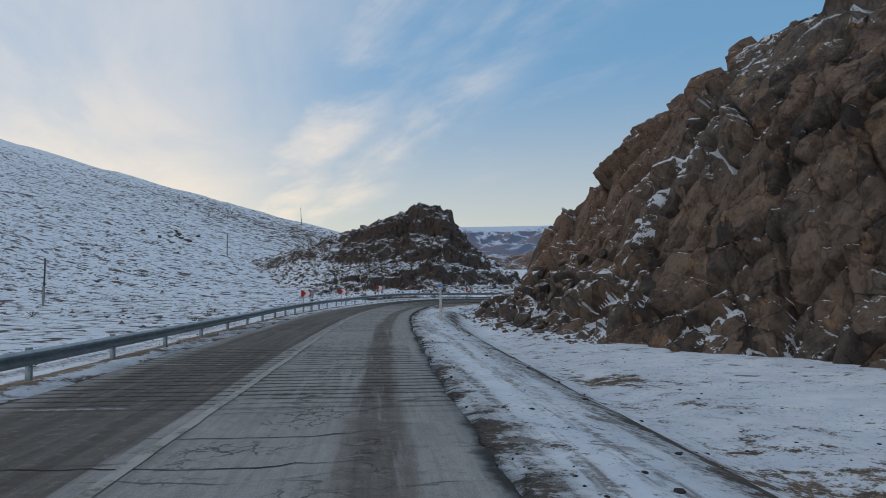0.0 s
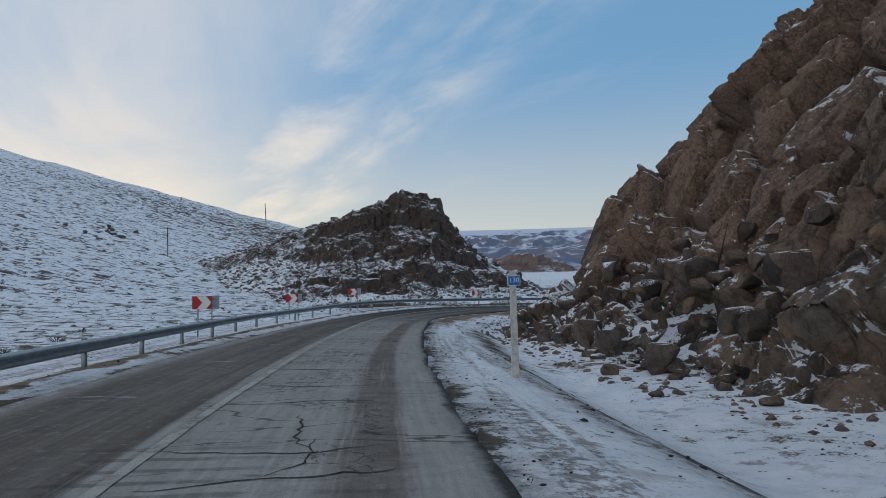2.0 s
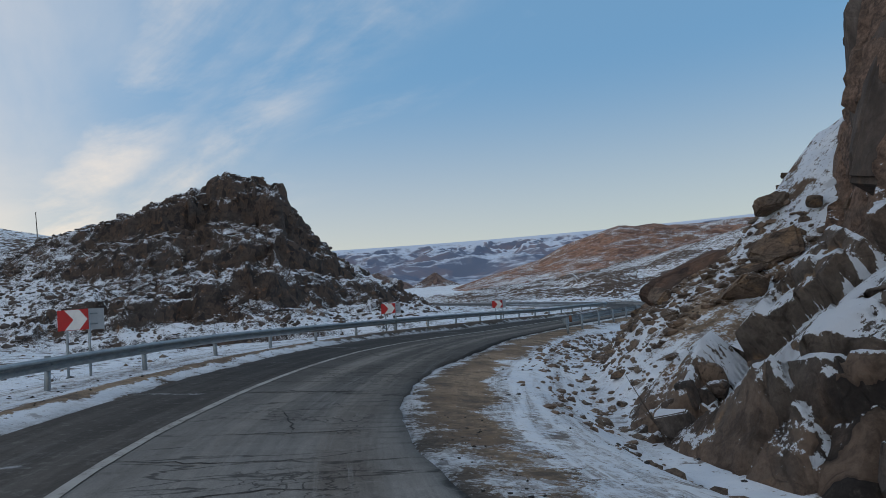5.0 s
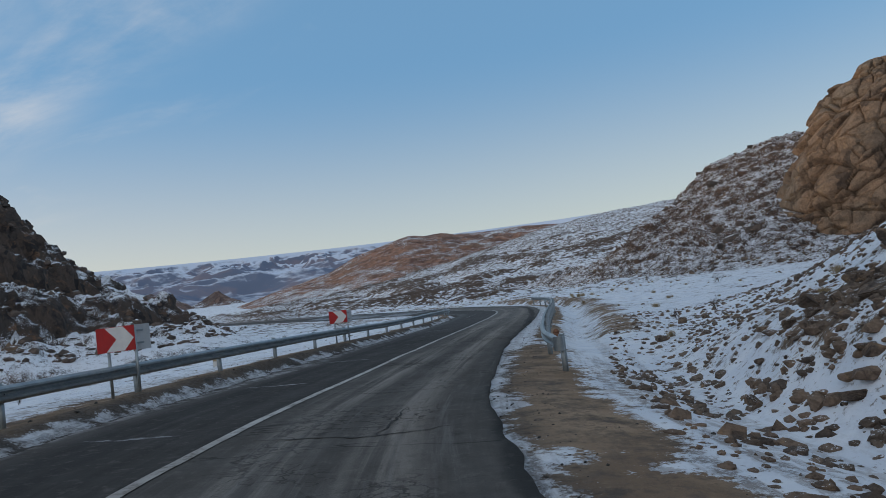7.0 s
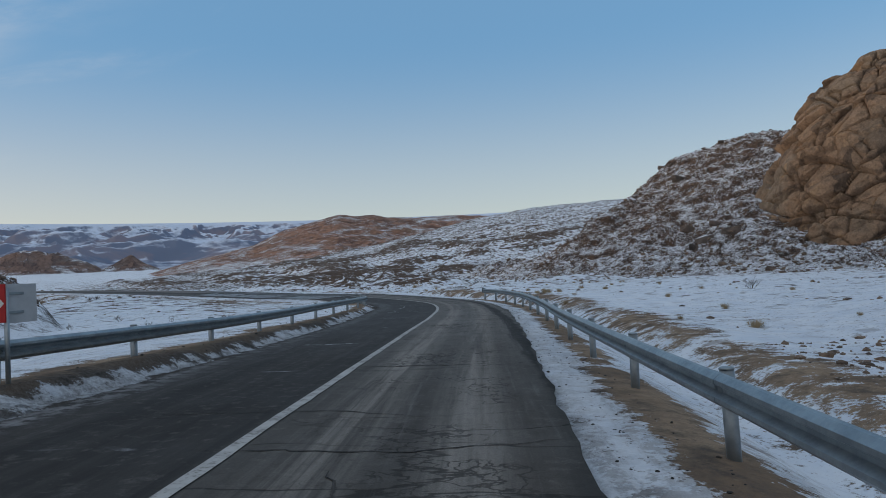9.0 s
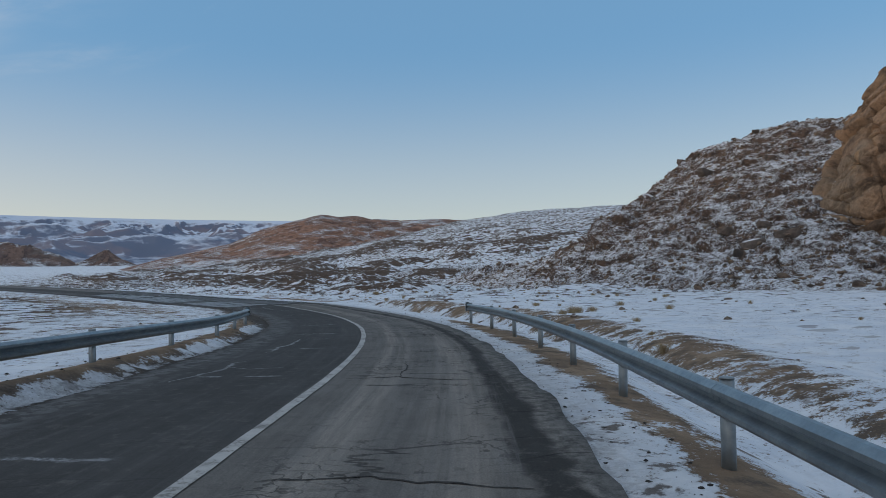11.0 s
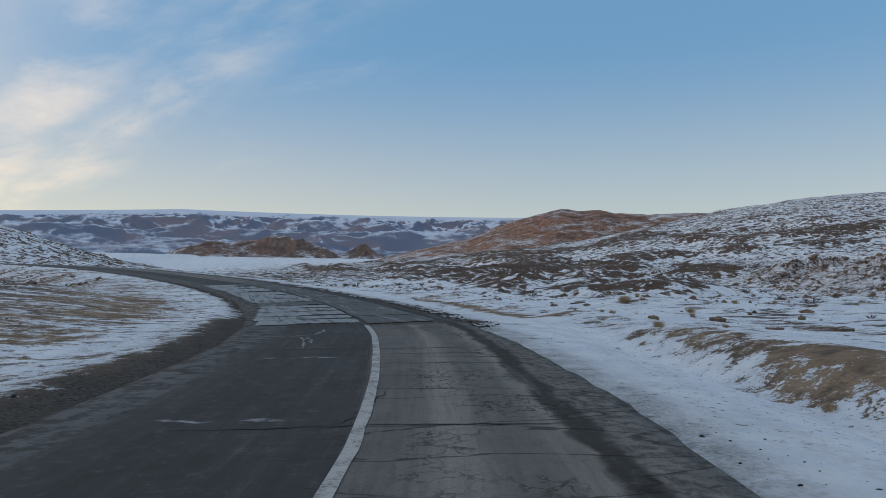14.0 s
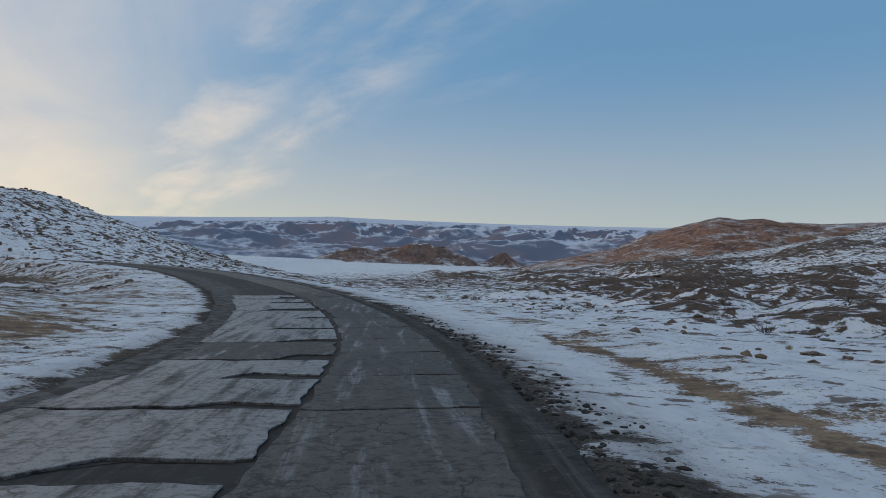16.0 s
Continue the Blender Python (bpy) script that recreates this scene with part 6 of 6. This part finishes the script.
def place_boulders():
    rnd = random.Random(5)
    for x, y, size in ((3.95, 53.2, 0.50), (4.3, 48.6, 0.30), (6.6, 46.4, 0.42), (7.8, 41.5, 0.34), (5.0, 58.2, 0.42), (2.6, 61.6, 0.34), (9.0, 36.5, 0.5), (11.4, 31.8, 0.45)):
        boulder(x, y, size, rnd, "brown boulder lying in the snow below the cliff", "boulders below the cliff")
    for n in range(70):
        y = rnd.uniform(47, 81)
        x = float(np.interp(y, BASE[:, 1], BASE[:, 0])) + rnd.uniform(-0.5, 1.8)
        boulder(x, y, rnd.choice((0.2, 0.26, 0.32, 0.40, 0.48)) * rnd.uniform(0.8, 1.2), rnd, "angular brown block fallen at the foot of the cliff", "fallen blocks at the cliff foot", 0.75, 0.38, DARK_BLOCKS)
    for n in range(120):
        y = rnd.uniform(50, 80)
        run = rnd.uniform(-0.2, 6.8)
        x = float(np.interp(y, BASE[:, 1], BASE[:, 0])) + run
        boulder(x, y, rnd.choice((0.35, 0.45, 0.6, 0.75, 1.0)) * rnd.uniform(0.8, 1.15), rnd, "large angular dark brown block heaped against the cliff", "blocks heaped below the cliff", 1.05, 0.2, DARK_BLOCKS)
    for x, y, size in ((7.2, 84.0, 0.9), (8.9, 84.6, 1.0), (3.6, 80.4, 0.8), (10.5, 86.5, 0.8), (6.3, 86.9, 0.6), (7.0, 88.2, 0.45), (7.9, 91.4, 0.45), (9.8, 92.6, 0.4), (12.4, 95.6, 0.4), (16.2, 104.2, 0.28), (20.5, 107.0, 0.30), (21.4, 106.6, 0.26)):
        boulder(x, y, size, rnd, "big weathered brown boulder on the snowy scree", "boulders on the scree", 0.8)
    slab_rock = tagged(new("boulder", boulder_mesh(64, SLAB_ROCK, 0.06)), "long reddish brown slab of rock jutting from the scree", "boulder", "boulders on the scree")
    slab_rock.matrix_basis = pose(9.0, 89.2, 1.7, 6, -21, 4) @ Matrix.Diagonal((2.75, 1.6, 1.05, 1))
    for x, y, z, turn, size, label in ((9.9, 80.3, 5.3, (6, 24, 20), (2.2, 2.0, 4.0), "tall leaning slab of dark rock at the end of the cliff"), (10.9, 82.6, 6.4, (0, 10, 60), (1.4, 0.9, 4.0), "narrow upright blade of dark rock behind the slab")):
        ob = tagged(new("boulder", DARK_BLOCKS[3]), label, "boulder", "blocks heaped below the cliff")
        ob.matrix_basis = pose(x, y, z, *turn) @ Matrix.Diagonal((*size, 1))
    for n in range(80):
        y = rnd.uniform(82, 98)
        x = float(np.interp(y, BASE[:, 1], BASE[:, 0])) + rnd.uniform(0.5, 18) * rnd.uniform(0.4, 1)
        boulder(x, y, rnd.choice((0.18, 0.24, 0.32, 0.40, 0.5)) * rnd.uniform(0.8, 1.3), rnd, "angular stone half buried in snow on the scree", "stones on the scree", 0.65)
    for n in range(20):
        x, y = rnd.uniform(93, 112), rnd.uniform(148, 176)
        boulder(x, y, rnd.uniform(0.5, 1.5), rnd, "ochre block lying below the granite tor", "blocks below the tor", 0.8)


def stones(name, label, spots, mat):
    """Small angular stones joined into one mesh: rows of x, y, z, size."""
    spots = np.asarray(spots, float)
    rnd = np.random.RandomState(len(spots))
    ico = bmesh.new()
    bmesh.ops.create_icosphere(ico, subdivisions=1, radius=1.0)
    base = np.array([v.co[:] for v in ico.verts])
    tris = np.array([[v.index for v in f.verts] for f in ico.faces])
    ico.free()
    n, k = len(spots), len(base)
    jit = base[None] * (1 + rnd.uniform(-0.35, 0.25, (n, k, 1)))
    ang = rnd.uniform(0, 2 * np.pi, n)
    c, s = np.cos(ang)[:, None], np.sin(ang)[:, None]
    sc = spots[:, 3, None] * rnd.uniform(0.6, 1.3, (n, 3))
    q = jit * sc[:, None, :] * np.array([1, 1, 0.62])
    p = np.stack([q[..., 0] * c - q[..., 1] * s, q[..., 0] * s + q[..., 1] * c, q[..., 2]], -1) + spots[:, None, :3]
    faces = (tris[None] + (np.arange(n) * k)[:, None, None]).reshape(-1, 3)
    me = bpy.data.meshes.new(name)
    me.from_pydata(p.reshape(-1, 3).tolist(), [], faces.tolist())
    me.materials.append(mat)
    tagged(new(name, me), label, "stones", kind="stuff")


def scatter(count, seed, pick, lo, hi, power=2.0):
    rnd = np.random.RandomState(seed)
    x, y = pick(rnd, count)
    z = ground_height(x, y)[0]
    size = lo + (hi - lo) * rnd.uniform(0, 1, count) ** power
    return np.stack([x, y, z - size * 0.02, size], 1)


def beside(rnd, count, s0, s1, l0, l1):
    s = rnd.uniform(s0, s1, count)
    lat = rnd.uniform(l0, l1, count)
    x, y, u, v = (np.interp(s, RS, a) for a in (RP[:, 0], RP[:, 1], RN[:, 0], RN[:, 1]))
    return x + u * lat, y + v * lat


def behind_foot(rnd, count, y0, y1, r0, r1):
    y = rnd.uniform(y0, y1, count)
    return np.interp(y, BASE[:, 1], BASE[:, 0]) + rnd.uniform(r0, r1, count), y


def place_rubble():
    stones("rubble", "angular brown rubble on the snowy scree slope", np.vstack([
        scatter(1700, 1, lambda r, n: behind_foot(r, n, 84, 96, 1.2, 8), 0.04, 0.24, 2.4),
        scatter(500, 12, lambda r, n: behind_foot(r, n, 80, 101, -1.5, 1.5), 0.04, 0.20, 2.5),
        scatter(2600, 11, lambda r, n: behind_foot(r, n, 88, 114, -1.5, 16), 0.03, 0.15, 2.2),
        scatter(900, 13, lambda r, n: behind_foot(r, n, 88, 106, 2, 14), 0.05, 0.22, 3.0),
        scatter(700, 2, lambda r, n: behind_foot(r, n, 36, 84, -2.5, 1.5), 0.04, 0.22)]), STONE)
    stones("gravel", "dark loose gravel along the road edge", np.vstack([
        scatter(1100, 3, lambda r, n: beside(r, n, 60, 140, 3.8, 4.7), 0.008, 0.035, 3.0),
        scatter(900, 4, lambda r, n: beside(r, n, 60, 160, 5.0, 14.0), 0.015, 0.07, 3.0),
        scatter(3400, 5, lambda r, n: beside(r, n, 250, 287, 2.2, 2.6 + 1.7 * r.uniform(0, 1, n)), 0.012, 0.085, 3.0),
        scatter(900, 6, lambda r, n: beside(r, n, 150, 238, 3.6, 4.6), 0.008, 0.03),
        scatter(800, 7, lambda r, n: beside(r, n, 60, 240, -6.5, -3.3), 0.012, 0.05)]), TAR)
    stones("field_stones", "scattered brown stones in the snowfield", np.vstack([
        scatter(450, 8, lambda r, n: beside(r, n, 190, 290, 9, 60), 0.04, 0.30, 4.0),
        scatter(900, 9, lambda r, n: beside(r, n, 60, 210, -95, -9), 0.06, 0.4, 3.0),
        scatter(160, 10, lambda r, n: beside(r, n, 205, 300, -30, -6), 0.03, 0.2, 4.0)]), STONE)


def tuft_mesh(seed, blades, tall, spread, mat, thick=0.008):
    bm = bmesh.new()
    rnd = random.Random(seed)
    for _ in range(blades):
        a, lean = rnd.uniform(0, 6.283), rnd.uniform(0.1, 0.9)
        r = rnd.uniform(0, spread)
        base = Vector((r * math.cos(a), r * math.sin(a), -0.03))
        h = tall * rnd.uniform(0.5, 1.0)
        out = Vector((math.cos(a), math.sin(a), 0))
        side = Vector((-math.sin(a), math.cos(a), 0)) * thick * rnd.uniform(0.7, 1.6)
        mid = base + out * h * lean * 0.35 + Vector((0, 0, h * 0.6))
        tip = base + out * h * lean * 0.95 + Vector((0, 0, h * (1.0 - 0.25 * lean)))
        v = [bm.verts.new(p) for p in (base - side, base + side, mid + side * 0.8, mid - side * 0.8, tip)]
        bm.faces.new((v[0], v[1], v[2], v[3]))
        bm.faces.new((v[3], v[2], v[4]))
    return mesh_of("grass_tuft", bm, mat)


TUFTS = [tuft_mesh(70 + n, 260, 0.36, 0.20, STRAW, 0.0035) for n in range(3)]


def plant(meshes, name, x, y, size, rnd, label, category, group):
    ob = new(name, meshes[rnd.randrange(len(meshes))])
    ob.matrix_basis = pose(x, y, ground_at(x, y), 0, 0, rnd.uniform(0, 360)) @ Matrix.Diagonal((size * rnd.uniform(0.8, 1.3), size * rnd.uniform(0.8, 1.3), size, 1))
    tagged(ob, label, category, group)


def place_plants():
    rnd = random.Random(9)
    for x, y, size in ((50.9, 147.5, 1.5), (51.8, 147.9, 1.3), (54.5, 149.2, 1.2), (62.2, 184.2, 1.4), (66.8, 181.7, 0.9), (57.0, 146.0, 1.0), (60.5, 152.0, 1.1), (58.0, 157.0, 1.0)):
        plant(TUFTS, "grass_tuft", x, y, size, rnd, "clump of straw-coloured dry grass in the snow", "grass", "dry grass clumps")
    for n in range(70):
        xs, ys = beside(np.random.RandomState(900 + n), 1, 165, 275, 7, 30)
        plant(TUFTS, "grass_tuft", float(xs[0]), float(ys[0]), rnd.uniform(0.4, 1.0), rnd, "clump of straw-coloured dry grass in the snow", "grass", "dry grass clumps")
    for x, y, size in ((96.2, 164.1, 1.9), (97.5, 165.8, 1.5), (95.0, 163.2, 1.2), (52.4, 129.8, 0.8), (24.5, 108.5, 0.7), (23.2, 109.6, 0.6)):
        plant(TWIGS, "twiggy_bush", x, y, size, rnd, "dark leafless twiggy bush in the snow", "bush", "dark bushes")
    for n in range(60):
        xs, ys = beside(np.random.RandomState(2900 + n), 1, 90, 230, -60, -10)
        plant(TWIGS, "twiggy_bush", float(xs[0]), float(ys[0]), rnd.uniform(0.3, 0.6), rnd, "small dark leafless shrub on the snowy slope", "bush", "shrubs on the slope")


def twig_mesh(seed):
    """A leafless shrub: forked twigs that thin out towards their tips."""
    bm = bmesh.new()
    rnd = random.Random(seed)

    def grow(at, way, length, radius, depth):
        tip = at + way * length
        tube(bm, at, tip, radius, radius * 0.6, 5, False)
        if depth:
            for _ in range(3):
                turn = Vector((rnd.gauss(0, 0.55), rnd.gauss(0, 0.55), rnd.uniform(0, 0.5)))
                grow(at.lerp(tip, rnd.uniform(0.55, 1.0)), (way + turn).normalized(), length * rnd.uniform(0.55, 0.8), radius * 0.6, depth - 1)

    for _ in range(6):
        way = Vector((rnd.gauss(0, 0.5), rnd.gauss(0, 0.5), 1.0)).normalized()
        grow(Vector((rnd.uniform(-0.08, 0.08), rnd.uniform(-0.08, 0.08), -0.15)), way, rnd.uniform(0.35, 0.55), 0.016, 3)
    return mesh_of("twiggy_bush", bm, SCRUB)


TWIGS = [twig_mesh(n) for n in (3, 8)]


def cliff_plants():
    rnd = random.Random(21)
    for x, y, z, size in ((12.2, 77.9, 9.75, 0.9), (12.4, 77.3, 9.6, 1.0), (12.9, 75.7, 8.4, 0.8), (12.7, 77.0, 9.6, 0.6), (17.8, 71.5, 13.5, 1.0), (22.0, 45.5, 16.6, 1.0), (21.9, 43.6, 15.95, 0.8), (17.3, 72.0, 12.8, 0.8)):
        ob = new("twiggy_bush", TWIGS[rnd.randrange(2)])
        ob.matrix_basis = pose(x, y, z, 0, 0, rnd.uniform(0, 360)) @ Matrix.Diagonal((size, size, size, 1))
        tagged(ob, "bare twiggy bush growing from the top of the cliff", "bush", "bushes on the cliff")
    for x, y, z in ((13.2, 43.9, 2.5), (15.8, 55.5, 9.2), (18.0, 37.6, 12.2)):
        ob = new("grass_tuft", TUFTS[rnd.randrange(len(TUFTS))])
        ob.matrix_basis = pose(x, y, z, 0, -20, rnd.uniform(0, 360)) @ Matrix.Diagonal((1.1, 1.1, 1.0, 1))
        tagged(ob, "dry yellowish grass in a crack of the cliff", "grass", "grass on the cliff")


def shrub_cover():
    """Low dark shrubs over the western slope and the far hill, too many to count."""
    rnd = np.random.RandomState(77)
    xs, ys = [], []
    for count, x0, x1, y0, y1 in ((1500, -150, -14, 60, 270), (1000, -110, 32, 186, 345), (5200, 52, 240, 160, 420)):
        x, y = rnd.uniform(x0, x1, 4 * count), rnd.uniform(y0, y1, 4 * count)
        dense = fractal(np.stack([x / 22.0, y / 22.0, 0 * x], 1), 3, 171)
        keep = (dense > 0.05) | (rnd.uniform(0, 1, 4 * count) < 0.15)
        lat = to_road(x, y)[1]
        keep &= ((lat < -9) | (lat > 18)) & ((rock_hill(x, y) < 0.6) | (y > 222) | (y < 130) | (x < -97))
        xs.append(x[keep][:count])
        ys.append(y[keep][:count])
    x, y = np.concatenate(xs), np.concatenate(ys)
    z = ground_height(x, y)[0]
    n, k = len(x), 26
    tall = (rnd.uniform(0.08, 0.27, n) * (1 + 0.9 * (rnd.uniform(0, 1, n) > 0.8)))[:, None]
    ang, reach = rnd.uniform(0, 6.283, (n, k)), rnd.uniform(0.3, 1.5, (n, k)) * tall
    rise = rnd.uniform(0.35, 1.0, (n, k)) * tall
    wide = tall * rnd.uniform(0.03, 0.065, (n, k))
    c, s = np.cos(ang), np.sin(ang)
    base = np.stack([x[:, None] + 0.2 * reach * c, y[:, None] + 0.2 * reach * s, z[:, None] - 0.03 + 0 * c], -1)
    tip = np.stack([x[:, None] + reach * c, y[:, None] + reach * s, z[:, None] + rise], -1)
    mid = 0.5 * (base + tip) + np.stack([-s * wide, c * wide, 0.12 * rise], -1)
    low = 0.5 * (base + tip) - np.stack([-s * wide, c * wide, -0.02 * rise], -1)
    verts = np.stack([base, mid, tip, low], 2).reshape(-1, 3)
    faces = (np.arange(n * k)[:, None] * 4 + np.arange(4)).tolist()
    me = bpy.data.meshes.new("scrub")
    me.from_pydata(verts.tolist(), [], faces)
    me.materials.append(SCRUB)
    tagged(new("scrub", me), "sparse dark scrub poking through the snow", "scrub", kind="stuff")


def outcrop():
    rnd = random.Random(15)
    for n in range(12):
        x, y = -78 + rnd.gauss(0, 4.5), 173 + rnd.gauss(0, 3.5)
        boulder(x, y, rnd.uniform(0.4, 1.3), rnd, "dark rock of an outcrop on the snowy slope", "rocks of the slope outcrop", 0.6, 0.2, DARK_BLOCKS)
    for n in range(8):
        x, y = -22 + rnd.uniform(-9, 9), 108 + rnd.uniform(-3, 3)
        boulder(x, y, rnd.uniform(0.15, 0.4), rnd, "small dark rock below the snowy slope", "rocks below the slope", 0.6, 0.2, DARK_BLOCKS)


HILL_CRAGS = ((143.5, 197.6, 1.5), (141.5, 199.5, 1.2), (130.0, 187.8, 1.9), (137.6, 193.8, 1.3), (141.1, 184.3, 0.9), (130.3, 176.5, 1.3),
              (109.8, 172.7, 1.4), (105.2, 166.6, 1.8), (102.9, 167.3, 1.5), (110.0, 167.4, 1.6), (107.7, 163.6, 1.9), (125.6, 205.1, 1.6), (116.3, 206.9, 1.4))


def hillside_rocks():
    """Dark crags that stand out of the rubble on the eastern hillside."""
    rnd = random.Random(33)
    for x, y, size in HILL_CRAGS:
        ob = new("crag", DARK_BLOCKS[rnd.randrange(len(DARK_BLOCKS))])
        z = float((relief(np.array([x]), np.array([y])) + eastern_hill(np.array([x]), np.array([y])))[0])
        ob.matrix_basis = pose(x, y, z, rnd.uniform(-15, 15), rnd.uniform(-15, 15), rnd.uniform(0, 360)) @ Matrix.Diagonal((size * 1.15, size * 0.9, size * 0.75, 1))
        tagged(ob, "dark crag standing out of the rubble hillside", "rock", "crags on the hillside")


stones("slope_stones", "brown stones over the snowy ridge beyond the road", np.vstack([
    scatter(9000, 521, lambda r, n: (r.uniform(58, 250, n), r.uniform(168, 400, n)), 0.06, 0.36, 3.0),
    scatter(2600, 523, lambda r, n: (r.uniform(-60, 32, n), r.uniform(190, 290, n)), 0.06, 0.40, 3.0),
    scatter(2200, 522, lambda r, n: (r.uniform(-70, 18, n), r.uniform(285, 350, n)), 0.10, 0.6, 3.0)]), STONE)
stones("hill_stones", "dark stones poking from the snow on the craggy hill", LOOSE["hill_stones"], CLIFF_STONE)
stones("hillside_stones", "brown rubble stones over the snowy hillside", LOOSE["hillside_stones"], STONE)
shrub_cover()
outcrop()
hillside_rocks()
place_boulders()
place_rubble()
place_plants()
cliff_plants()
